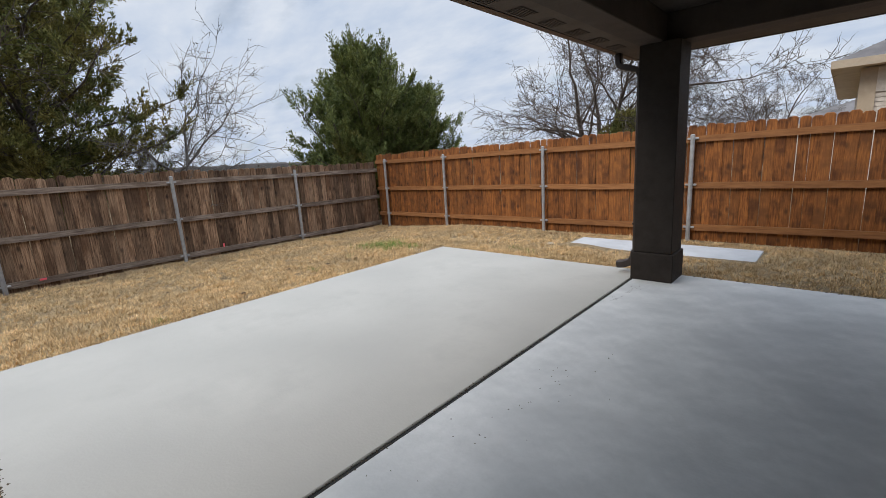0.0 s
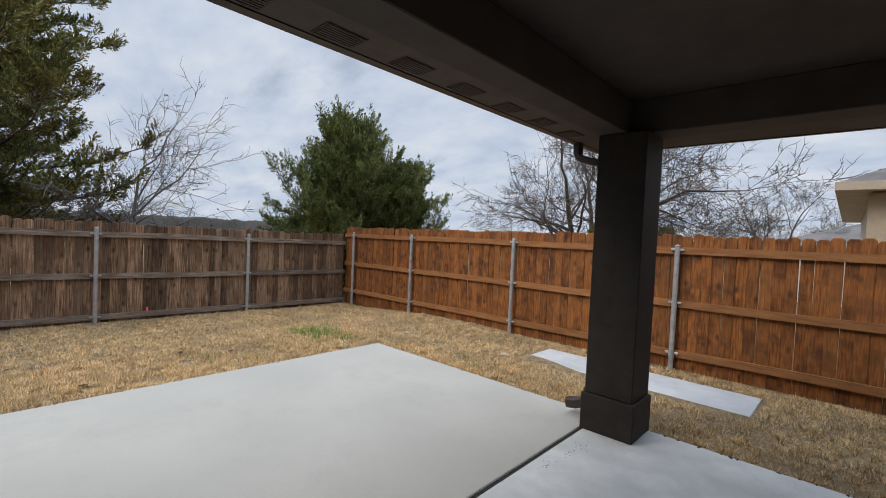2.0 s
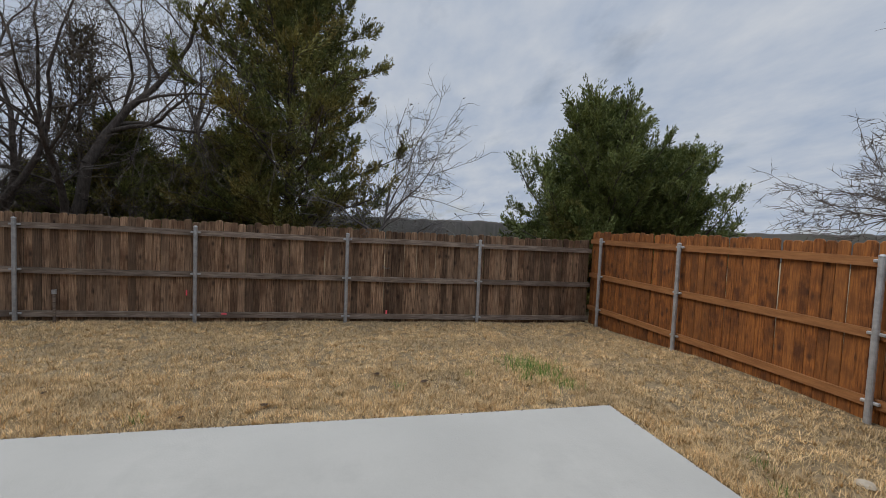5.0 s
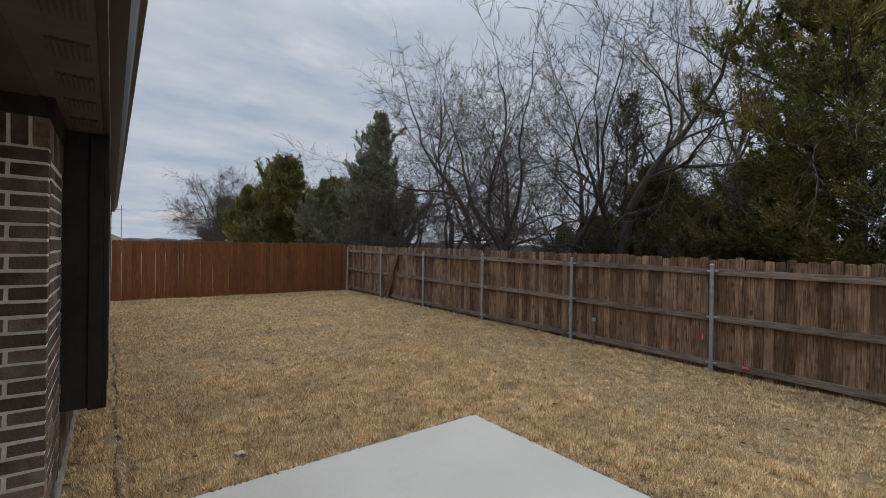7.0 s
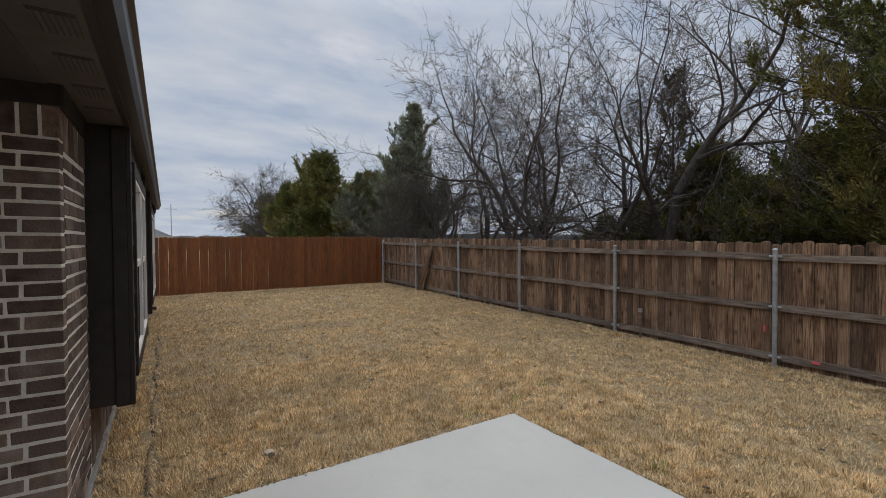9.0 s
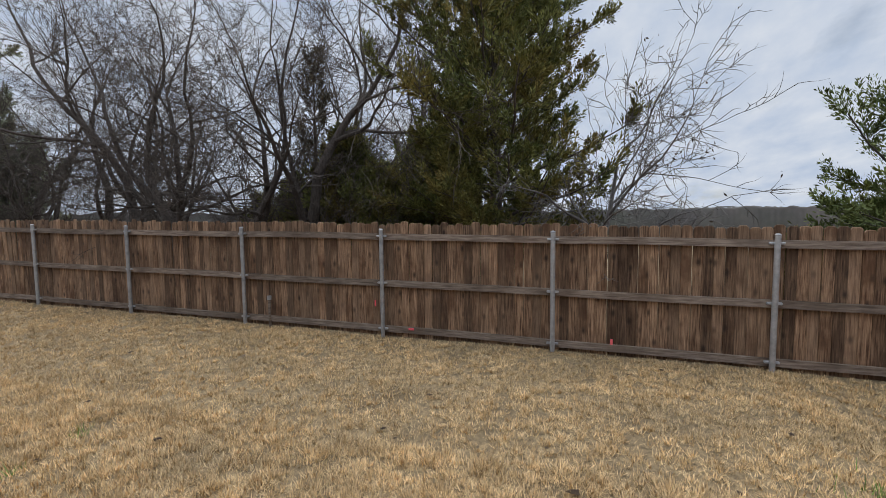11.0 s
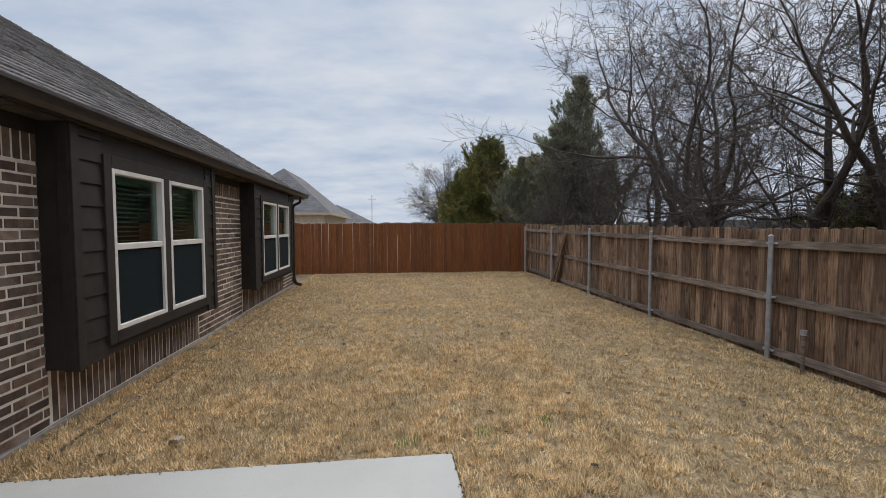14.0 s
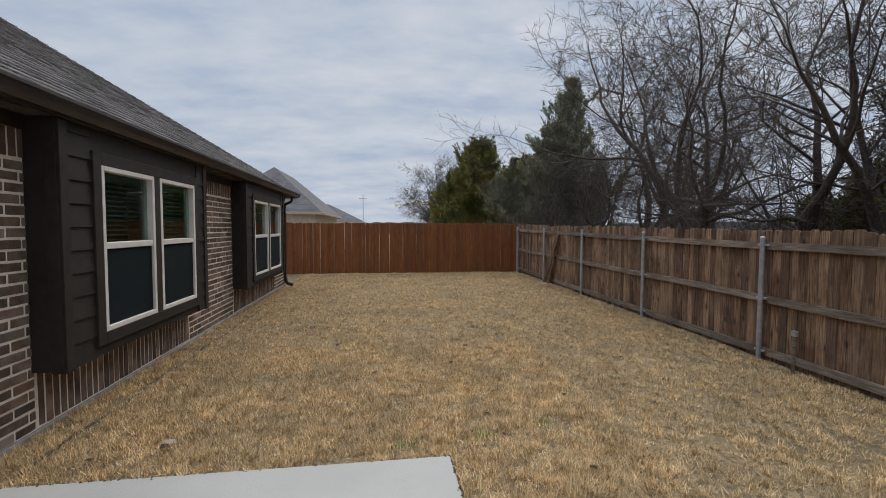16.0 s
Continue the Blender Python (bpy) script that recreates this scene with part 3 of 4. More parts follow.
def house_walls():
    core = WALL_X + 0.005
    top, low = 2.25, 0.44
    (n1, s1), (n2, s2) = BAY_1, BAY_2
    w = tagged(part("wall_west", boxes((core, core + 0.2, n1 - 0.05, WALL_N - 0.221, -0.05, top),
               (core, core + 0.2, s1 + 0.05, n1 - 0.05, -0.05, low)), M_MORTAR), "brown brick house wall with pale mortar joints", "wall", kind="structure")
    # bricks on the face that looks west, north to south
    brick_panel(w, (WALL_X, WALL_N - BRICK_D - 0.004), (0, -1), WALL_N - BRICK_D - n1 + 0.02, 0.0, 2.15, soldier_top=True, seed=1)
    brick_panel(w, (WALL_X, n1 - 0.035), (0, -1), n1 - s1 - 0.06, 0.0, 0.42, soldier_only=True, seed=2)
    v = tagged(part("wall_middle", boxes((core, core + 0.19, n2 - 0.05, s1 + 0.05, -0.05, top)), M_MORTAR), "brown brick wall between two window bays", "wall", kind="structure")
    brick_panel(v, (WALL_X, s1), (0, -1), s1 - n2, 0.0, 2.15, soldier_top=True, seed=3)
    u = tagged(part("wall_south_end", boxes((core, core + 0.19, s2 + 0.05, n2 - 0.05, -0.05, low), (core, core + 0.19, WALL_S + 0.012, s2 + 0.05, -0.05, top)), M_MORTAR), "brown brick wall under the far window bay", "wall", kind="structure")
    brick_panel(u, (WALL_X, n2 - 0.02), (0, -1), n2 - s2 - 0.03, 0.0, 0.42, soldier_only=True, seed=4)
    brick_panel(u, (WALL_X, s2 - 0.01), (0, -1), s2 - WALL_S - 0.02, 0.0, 2.15, soldier_top=True, seed=5)
    n = tagged(part("wall_north", boxes((core, -0.87, WALL_N - 0.22, WALL_N - 0.005, -0.05, 2.25), (-0.87, 1.25, WALL_N - 0.22, WALL_N - 0.005, 2.0, 2.5), (1.25, 7, WALL_N - 0.22, WALL_N - 0.005, -0.05, 2.5)), M_MORTAR),
               "brown brick porch wall with a soldier course", "wall", kind="structure")
    brick_panel(n, (-0.87, WALL_N), (-1, 0), -0.87 - WALL_X, 0.0, 2.0, seed=6, closer=True)
    brick_panel(n, (1.25, WALL_N), (-1, 0), 1.25 - WALL_X, 1.99, 2.155, soldier_only=True, seed=8)
    brick_panel(n, (-0.10, WALL_N), (-1, 0), 0.74, -0.002, 0.14, seed=12)
    fr = SOFFIT_Z - 0.001
    tagged(part("frieze", boxes((WALL_X - 0.022, WALL_X + 0.004, n1 + 0.014, WALL_N + 0.022, 2.145, fr), (WALL_X - 0.022, WALL_X + 0.004, n2 + 0.014, s1 - 0.014, 2.145, fr), (WALL_X - 0.022, WALL_X + 0.004, WALL_S, s2 - 0.014, 2.145, fr), (WALL_X + 0.004, 1.25, WALL_N - 0.004, WALL_N + 0.022, 2.145, fr), bevel=0.003), M_PAINT),
           "dark brown frieze board under the soffit", "trim", kind="structure")
    tagged(part("wall_south", boxes((core, 9, WALL_S, WALL_S + 0.2, -0.3, 2.25)), M_MORTAR), "plain south gable wall of the house", "wall", kind="structure")
    tagged(part("wall_east", boxes((9, 9.2, WALL_S, WALL_N, -0.3, 2.25)), M_MORTAR), "plain east wall of the house", "wall", kind="structure")
    tagged(part("foundation", boxes((WALL_X - 0.022, WALL_X + 0.15, WALL_S, WALL_N + 0.002, -0.5, -0.004), bevel=0.008), M_FOUND), "rough concrete foundation edge under the brick", "foundation", kind="structure")
    tagged(part("house_floor", boxes((core + 0.2, 9, WALL_S + 0.2, WALL_N - 0.22, -0.3, -0.02)), M_ROOM_SHADE), "house floor coloured dark for the unlit interior", "floor", kind="structure")


house_walls()


def sash_window(parent_label, y0, y1, z0, z1, group):
    """A single-hung vinyl window on the bay face, from y0 (north) to y1 (south)."""
    ob = thing("window", parent_label, "window", group)
    x, f = BAY_X - 0.012, 0.042
    bm = boxes((x - 0.02, x + 0.07, y1, y1 + f, z0, z1), (x - 0.02, x + 0.07, y0 - f, y0, z0, z1), (x - 0.02, x + 0.07, y1 + f, y0 - f, z0, z0 + f), (x - 0.02, x + 0.07, y1 + f, y0 - f, z1 - f, z1), bevel=0.004)
    part("window_frame", bm, M_WHITE, ob, "almond vinyl window frame")
    zm = z0 + (z1 - z0) * 0.52
    part("meeting_rail", boxes((x - 0.012, x + 0.06, y1 + f, y0 - f, zm - 0.03, zm + 0.025), bevel=0.004), M_WHITE, ob, "almond vinyl meeting rail")
    for a, b, dx in ((z0 + f, zm - 0.03, 0.02), (zm + 0.025, z1 - f, 0.035)):
        part("pane", boxes((x + dx, x + dx + 0.005, y1 + f, y0 - f, a, b)), M_GLASS, ob, "dark reflective glass pane").visible_shadow = False
    part("insect_screen", boxes((x + 0.004, x + 0.006, y1 + f, y0 - f, z0 + f, zm - 0.03)), M_SCREEN, ob, "dark mesh insect screen")
    # head rail and slats take the darkened colour, dim behind the glass
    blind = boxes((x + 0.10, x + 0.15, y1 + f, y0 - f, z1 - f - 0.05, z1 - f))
    head = part("blind", blind, M_BLIND_SHADED, ob, "white horizontal slat blind, coloured dark green for shade behind glass")
    sl = bmesh.new()
    box(sl, -0.024, 0.024, y1 + f + 0.01, y0 - f - 0.01, -0.0015, 0.0015)
    me = bpy.data.meshes.new("slat")
    sl.to_mesh(me)
    sl.free()
    me.materials.append(M_BLIND_SHADED)
    z = z0 + f + 0.02
    while z < z1 - f - 0.06:
        s = link("slat", me, None, head)
        s.matrix_local = Matrix.Translation((x + 0.125, 0, z)) @ Matrix.Rotation(radians(12), 4, "Y")
        z += 0.043
    return ob


def bay(label, yn, ys, wn, ws, z0, z1, group):
    """A boxed-out siding bay from yn to ys with a pair of windows between wn and ws."""
    ob = thing("window_bay", label, "bay", "window bays")
    x, t, ztop, zb = BAY_X, 0.10, SOFFIT_Z - 0.003, 0.42
    wall = boxes((x, x + 0.04, wn, yn, zb, ztop), (x, x + 0.04, ys, ws, zb, ztop), (x, x + 0.04, ws, wn, zb, z0), (x, x + 0.04, ws, wn, z1, ztop))
    part("bay_wall", wall, M_PAINT, ob)
    part("bay_side", boxes((x + 0.04, WALL_X + 0.01, yn - 0.03, yn, zb, ztop)), M_PAINT, ob)
    part("bay_side", boxes((x + 0.04, WALL_X + 0.01, ys, ys + 0.03, zb, ztop)), M_PAINT, ob)
    part("bay_floor", boxes((x + 0.04, WALL_X + 0.2, ys + 0.03, yn - 0.03, zb, zb + 0.03)), M_PAINT, ob)
    # added backing panel, its dark colour replaces the depth of a dim room
    part("bay_back", boxes((x + 0.9, x + 0.93, ys + 0.03, yn - 0.03, zb, ztop)), M_ROOM_SHADE, ob, "dark backing panel standing in for the unlit room behind the blinds")
    for y0, y1 in ((yn - 0.075, yn + 0.012), (ys - 0.012, ys + 0.075)):
        part("corner_board", boxes((x - 0.028, x - 0.001, y0, y1, zb - 0.012, ztop - 0.01), bevel=0.003), M_PAINT, ob)
    for y0, y1 in ((yn + 0.001, yn + 0.013), (ys - 0.013, ys - 0.001)):
        part("corner_board", boxes((x - 0.001, x + 0.075, y0, y1, zb - 0.012, ztop - 0.01), bevel=0.003), M_PAINT, ob)
    for yl, yr in ((wn + t, yn - 0.075), (ys + 0.075, ws - t)):
        z = zb
        while z < ztop - 0.02:
            zt = min(z + 0.19, ztop - 0.01)
            bm = bmesh.new()
            q = [bm.verts.new(c) for c in ((x - 0.020, yl, z), (x - 0.020, yr, z), (x - 0.005, yr, zt), (x - 0.005, yl, zt), (x - 0.001, yl, z), (x - 0.001, yr, z), (x - 0.001, yr, zt), (x - 0.001, yl, zt))]
            for fc in ((0, 1, 2, 3), (5, 4, 7, 6), (1, 0, 4, 5), (3, 2, 6, 7), (0, 3, 7, 4), (2, 1, 5, 6)):
                bm.faces.new([q[i] for i in fc])
            bmesh.ops.recalc_face_normals(bm, faces=bm.faces)
            part("siding_board", bm, M_PAINT, ob)
            z += 0.175
    tx = (x - 0.034, x - 0.001)
    for r in ((*tx, wn, wn + t, z0 - t, z1 + t), (*tx, ws - t, ws, z0 - t, z1 + t), (*tx, ws, wn, z1, z1 + t), (*tx, ws, wn, z0 - t, z0)):
        part("trim_board", boxes(r, bevel=0.003), M_PAINT, ob)
    mid = (wn + ws) / 2
    part("mullion", boxes((x - 0.030, x + 0.05, mid - 0.055, mid + 0.055, z0, z1), bevel=0.003), M_PAINT, ob)
    for a, b in ((wn, mid + 0.055), (mid - 0.055, ws)):
        sash_window("almond vinyl single-hung window with white blinds", a - 0.002, b + 0.002, z0, z1, group)


bay("dark brown lap-siding window bay boxed out from brick", *BAY_1, -1.465, -3.255, 0.605, 1.973, "near bay windows")
bay("dark brown lap-siding window bay by the downspout", *BAY_2, -5.79, -7.84, 0.59, 1.96, "far bay windows")


def porch_door():
    ob = thing("glass_door", "dark glass patio door under a brick lintel", "door")
    y = WALL_N - 0.20
    part("door_frame", boxes((-0.865, -0.74, y, y + 0.1, 0.14, 2.0), (1.15, 1.24, y, y + 0.1, 0.14, 2.0), (-0.74, 1.15, y, y + 0.1, 1.92, 2.0), (-0.74, 1.15, y, y + 0.1, 0.14, 0.24), bevel=0.004), M_PAINT, ob)
    part("pane", boxes((-0.74, 1.15, y + 0.03, y + 0.036, 0.24, 1.92)), M_GLASS, ob)
    part("threshold", boxes((-0.835, 1.245, y - 0.02, y + 0.12, 0.145, 0.20), bevel=0.004), M_FOUND, ob, "pale sill under the door")


porch_door()


def roof():
    """One hip roof over house and porch with shingles on the yard side."""
    p, ze = 0.64, ROOF_Z
    x0, x1, y0, y1 = EAVE_X, 9.6, EAVE_S, EAVE_N
    h = (x1 - x0) / 2
    zr = ze + p * h
    v = [(x0, y0, ze), (x1, y0, ze), (x1, y1, ze), (x0, y1, ze), (x0 + h, y0 + h, zr), (x0 + h, y1 - h, zr)]
    bm = bmesh.new()
    q = [bm.verts.new(c) for c in v]
    for fc in ((0, 4, 5, 3), (1, 2, 5, 4), (0, 1, 4), (2, 3, 5)):
        bm.faces.new([q[i] for i in fc])
    bmesh.ops.recalc_face_normals(bm, faces=bm.faces)
    deck = tagged(part("roof", bm, M_SHINGLEFAR), "grey composition-shingle hip roof over house and porch", "roof", kind="structure")
    rnd = random.Random(5)
    verts, faces = [], []
    up = Vector((1, 0, p)).normalized()
    out = Vector((-p, 0, 1)).normalized()
    rise, slope = 0.142, h * math.sqrt(1 + p * p)
    for r in range(int(slope / rise)):
        s = r * rise
        inset = s / math.sqrt(1 + p * p)
        y = y0 + inset - rnd.uniform(0, 0.3)
        while y < y1 - inset:
            w = rnd.choice((0.14, 0.2, 0.26, 0.33))
            a, b = max(y, y0 + inset + 0.02), min(y + w, y1 - inset - 0.02)
            if b - a > 0.03:
                lift = 0.014 + rnd.choice((0, 0, 0.006))
                base = Vector((x0 - 0.015, 0, ze)) + up * s
                i = len(verts)
                top = base + up * (rise + 0.02)
                for c, yy, l in ((base, a, 0.001), (base, b - 0.003, 0.001), (base, a, lift), (base, b - 0.003, lift), (top, a, 0.002), (top, b - 0.003, 0.002)):
                    w3 = c + out * l
                    verts.append((w3.x, yy, w3.z))
                faces += [(i, i + 1, i + 3, i + 2), (i + 2, i + 3, i + 5, i + 4)]
            y += w
    sh = link("shingles", raw_mesh("shingles", verts, faces), M_SHINGLE, deck)
    tagged(sh, "weathered grey shingle tabs", kind="stuff")
    bm = bmesh.new()
    for a, b in ((v[0], v[4]), (v[4], v[5])):
        a, b = Vector(a), Vector(b)
        n = int((b - a).length / 0.14)
        for i in range(n):
            c0, c1 = a + (b - a) * (i / n), a + (b - a) * ((i + 1.25) / n)
            sd = (b - a).cross(Vector((0, 0, 1))).normalized() * 0.13
            lo = Vector((0, 0, -0.05))
            q = [bm.verts.new(c) for c in (c0 + sd + lo, c0 + Vector((0, 0, 0.035)), c0 - sd + lo, c1 + sd + lo, c1 + Vector((0, 0, 0.012)), c1 - sd + lo)]
            bm.faces.new((q[0], q[1], q[4], q[3]))
            bm.faces.new((q[1], q[2], q[5], q[4]))
    tagged(part("ridge_shingles", bm, M_SHINGLE, deck), "overlapping grey ridge shingles", kind="stuff")


roof()


def eaves():
    x0, xi = EAVE_X, WALL_X + 0.02
    top = ROOF_Z - 0.005
    tagged(part("fascia", boxes((x0, x0 + 0.03, EAVE_S, EAVE_N, SOFFIT_Z - 0.006, top), (x0 + 0.03, 9.57, EAVE_S, EAVE_S + 0.03, SOFFIT_Z - 0.006, top), (x0 + 0.03, 9.57, EAVE_N - 0.03, EAVE_N, SOFFIT_Z - 0.006, top), (9.57, 9.6, EAVE_S, EAVE_N, 2.18, top)), M_GUTTER),
           "dark brown fascia board along the eaves", "trim", kind="structure")
    z0, z1 = SOFFIT_Z, SOFFIT_Z + 0.015
    so = tagged(part("soffit", boxes((x0 + 0.03, xi, EAVE_S + 0.03, WALL_N, z0, z1), (x0 + 0.03, -1.237, WALL_N, EAVE_N - 0.03, z0, z1), (-1.237, 9.5, SLAB_N + 0.005, EAVE_N - 0.03, z0, z1), (xi, 9.5, EAVE_S + 0.03, WALL_S, z0, z1)), M_SOFFIT),
                "brown painted eave soffit with louvred vents", "soffit", kind="structure")
    y = -8.9
    while y < 4.3:
        z = z0 - 0.002
        vent = part("vent", boxes((-1.455, -1.325, y - 0.10, y + 0.10, z - 0.002, z)), M_VENT, so, "dark louvred soffit vent")
        for k in range(7):
            xx = -1.446 + k * 0.0186
            part("louvre", boxes((xx - 0.0045, xx + 0.0055, y - 0.09, y + 0.09, z - 0.007, z - 0.0025)), M_SOFFIT, vent)
        y += 0.41
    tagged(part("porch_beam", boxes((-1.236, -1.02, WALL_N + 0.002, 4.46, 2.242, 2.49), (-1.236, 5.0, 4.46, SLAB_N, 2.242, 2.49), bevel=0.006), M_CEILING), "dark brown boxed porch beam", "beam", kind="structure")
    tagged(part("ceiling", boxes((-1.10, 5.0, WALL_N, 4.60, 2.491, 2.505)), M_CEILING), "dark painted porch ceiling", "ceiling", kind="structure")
    # gutter with a lipped trough
    g = thing("gutter", "brown metal rain gutter along the eave", "gutter")
    prof = [(0, 0.0), (-0.055, 0.0), (-0.075, 0.035), (-0.085, 0.075), (-0.105, 0.085), (-0.105, 0.105), (-0.098, 0.105), (-0.098, 0.09), (-0.078, 0.083), (-0.068, 0.036), (-0.05, 0.008), (0, 0.008)]
    bm = bmesh.new()
    ends = []
    for y in (EAVE_S, EAVE_N - 0.02):
        ends.append([bm.verts.new((x0 - 0.001 + px, y, GUTTER_Z + pz)) for px, pz in prof])
    for i in range(len(prof)):
        j = (i + 1) % len(prof)
        bm.faces.new((ends[0][i], ends[0][j], ends[1][j], ends[1][i]))
    bm.faces.new(ends[0])
    bm.faces.new(ends[1][::-1])
    bmesh.ops.recalc_face_normals(bm, faces=bm.faces)
    part("trough", bm, M_GUTTER, g)
    bm = boxes((x0 - 0.07, x0, EAVE_S, EAVE_S + 0.006, GUTTER_Z + 0.002, GUTTER_Z + 0.085), (x0 - 0.07, x0, EAVE_N - 0.026, EAVE_N - 0.02, GUTTER_Z + 0.002, GUTTER_Z + 0.085))
    part("end_cap", bm, M_GUTTER, g)


eaves()


def flat_pipe(points, wx, wy):
    """A rectangular downspout through the points, rounded at its corners."""
    bm = bmesh.new()
    rings = []
    pts = [Vector(p) for p in points]
    for i, p in enumerate(pts):
        d = (pts[min(i + 1, len(pts) - 1)] - pts[max(i - 1, 0)]).normalized()
        b = Vector((0, 1, 0))
        a = b.cross(d).normalized()
        sec = [(-.5, -.35), (-.35, -.5), (.35, -.5), (.5, -.35), (.5, .35), (.35, .5), (-.35, .5), (-.5, .35)]
        rings.append([bm.verts.new(p + a * (u * wx) + b * (w * wy)) for u, w in sec])
    for r0, r1 in zip(rings, rings[1:]):
        for k in range(8):
            bm.faces.new((r0[k], r0[(k + 1) % 8], r1[(k + 1) % 8], r1[k]))
    bm.faces.new(rings[0][::-1])
    bm.faces.new(rings[-1])
    bmesh.ops.recalc_face_normals(bm, faces=bm.faces)
    return bm


def downspout(y, zfoot, xw, label, top):
    ob = thing("downspout", label, "downspout", "downspouts")
    xe = EAVE_X - 0.04
    part("pipe", flat_pipe([(xw - 0.032, y, top - 0.25), (xw - 0.032, y, zfoot + 0.20)], 0.055, 0.085), M_GUTTER, ob)
    part("elbow", flat_pipe([(xe + 0.06, y, top + 0.01), (xe + 0.06, y, top - 0.09), (xe + 0.075, y, top - 0.125), (xe + 0.11, y, top - 0.145), (xw - 0.11, y, top - 0.175), (xw - 0.055, y, top - 0.195), (xw - 0.032, y, top - 0.26)], 0.06, 0.075), M_GUTTER, ob)
    part("shoe", flat_pipe([(xw - 0.034, y, zfoot + 0.22), (xw - 0.042, y, zfoot + 0.15), (xw - 0.08, y, zfoot + 0.09), (xw - 0.15, y, zfoot + 0.06), (xw - 0.22, y, zfoot + 0.05)], 0.08, 0.095), M_GUTTER, ob)
    for z in (zfoot + 0.5, top - 0.5):
        part("strap", boxes((xw - 0.064, xw - 0.001, y - 0.045, y + 0.045, z, z + 0.02)), M_GUTTER, ob)


downspout(4.56, 0.03, SEAM_X - 0.002, "dark brown downspout running down the porch column", GUTTER_Z)
downspout(WALL_S + 0.15, -0.06, WALL_X - 0.002, "dark brown downspout at the house corner", GUTTER_Z)


def column():
    ob = thing("porch_column", "square dark brown porch column with a plinth", "column", at=(0, 0, 0))
    x0, x1, y0, y1 = SEAM_X + 0.012, -0.868, 4.35, 4.695
    part("shaft", boxes((x0, x1, y0, y1, 0.28, 2.241), bevel=0.006), M_PAINT, ob)
    part("plinth", boxes((x0 - 0.02, x1 + 0.02, y0 - 0.02, y1 + 0.012, -0.003, 0.28), bevel=0.006), M_PAINT, ob, "boxed plinth")


column()


# ---- neighbouring houses ----
def hip_house(label, x0, x1, y0, y1, z0, eave, pitch, wall_mat, over=0.4, windows=()):
    ob = thing("neighbour_house", label, "house")
    part("wall", boxes((x0, x1, y0, y1, z0, eave - 0.02)), wall_mat, ob)
    a, b, c, d = x0 - over, x1 + over, y0 - over, y1 + over
    h = min(b - a, d - c) / 2
    zr = eave + pitch * h
    v = [(a, c, eave), (b, c, eave), (b, d, eave), (a, d, eave)]
    v += [(a + h, c + h, zr), (b - h, d - h, zr)]
    bm = bmesh.new()
    q = [bm.verts.new(k) for k in v]
    fs = ((0, 1, 4), (1, 2, 5, 4), (2, 3, 5), (3, 0, 4, 5)) if d - c > b - a else ((0, 1, 5, 4), (1, 2, 5), (2, 3, 4, 5), (3, 0, 4))
    for f in fs:
        bm.faces.new([q[i] for i in f])
    bm.faces.new((q[3], q[2], q[1], q[0]))
    bmesh.ops.recalc_face_normals(bm, faces=bm.faces)
    roof_part = part("roof", bm, M_SHINGLEFAR, ob, "grey shingle hip roof")
    rows = bmesh.new()
    for k in range(1, int(h / 0.16)):
        s = k * 0.16
        zz = eave + pitch * s
        box(rows, a + s, a + s + 0.03, c + s, d - s, zz - 0.01, zz + 0.012)
        box(rows, a + s + 0.03, b - s, d - s - 0.03, d - s, zz - 0.01, zz + 0.012)
    part("shingle_course", rows, M_SHINGLEFAR, roof_part)
    part("fascia", boxes((a - 0.02, a, c, d, eave - 0.12, eave + 0.01), (b, b + 0.02, c, d, eave - 0.12, eave + 0.01), (a, b, c - 0.02, c, eave - 0.12, eave + 0.01), (a, b, d, d + 0.02, eave - 0.12, eave + 0.01)), M_TAN, ob, "tan fascia board")
    part("soffit", boxes((a, b, c, d, eave - 0.11, eave - 0.09)), M_TAN, ob)
    return ob, zr


north_house, zr = hip_house("pale brick neighbouring house with a grey roof", 0.42, 12, 10.9, 20, -0.4, 2.55, 0.5, M_PALEBRICK, 0.42)
part("frieze_board", boxes((0.40, 12, 10.86, 10.9, 2.0, 2.41)), M_PALEBRICK, north_house, "pale frieze panel")
part("corner_board", boxes((0.38, 0.60, 10.84, 10.9, -0.4, 2.41)), M_TAN, north_house)
course = bmesh.new()
for k in range(24):
    box(course, 0.48, 12, 10.88, 10.898, 0.15 + k * 0.0765, 0.15 + k * 0.0765 + 0.066)
part("brick_course", course, M_PALEBRICK, north_house)
hip_house("distant neighbouring house with a pale hip roof", -1.5, 6, 22, 32, -0.5, 1.75, 0.35, M_PALEBRICK)
south_house, zr = hip_house("neighbouring brick house with a steep grey hip roof", -0.2, 5.4, -34, -22.4, -0.6, 2.3, 0.875, M_PALEBRICK)
hip_house("second neighbouring house with a low grey roof", -1.8, 5, -54, -40, -0.8, 1.95, 0.5, M_PALEBRICK)
mast = thing("antenna_mast", "thin steel antenna mast above the roofs", "mast")
bm = bmesh.new()
tube(bm, [(-2.1, -40, -0.8), (-2.1, -40, 4.6)], 0.03, 6)
part("pole", bm, M_STEEL, mast)
part("crossbar", boxes((-2.5, -1.7, -40.02, -39.98, 4.2, 4.24)), M_STEEL, mast)


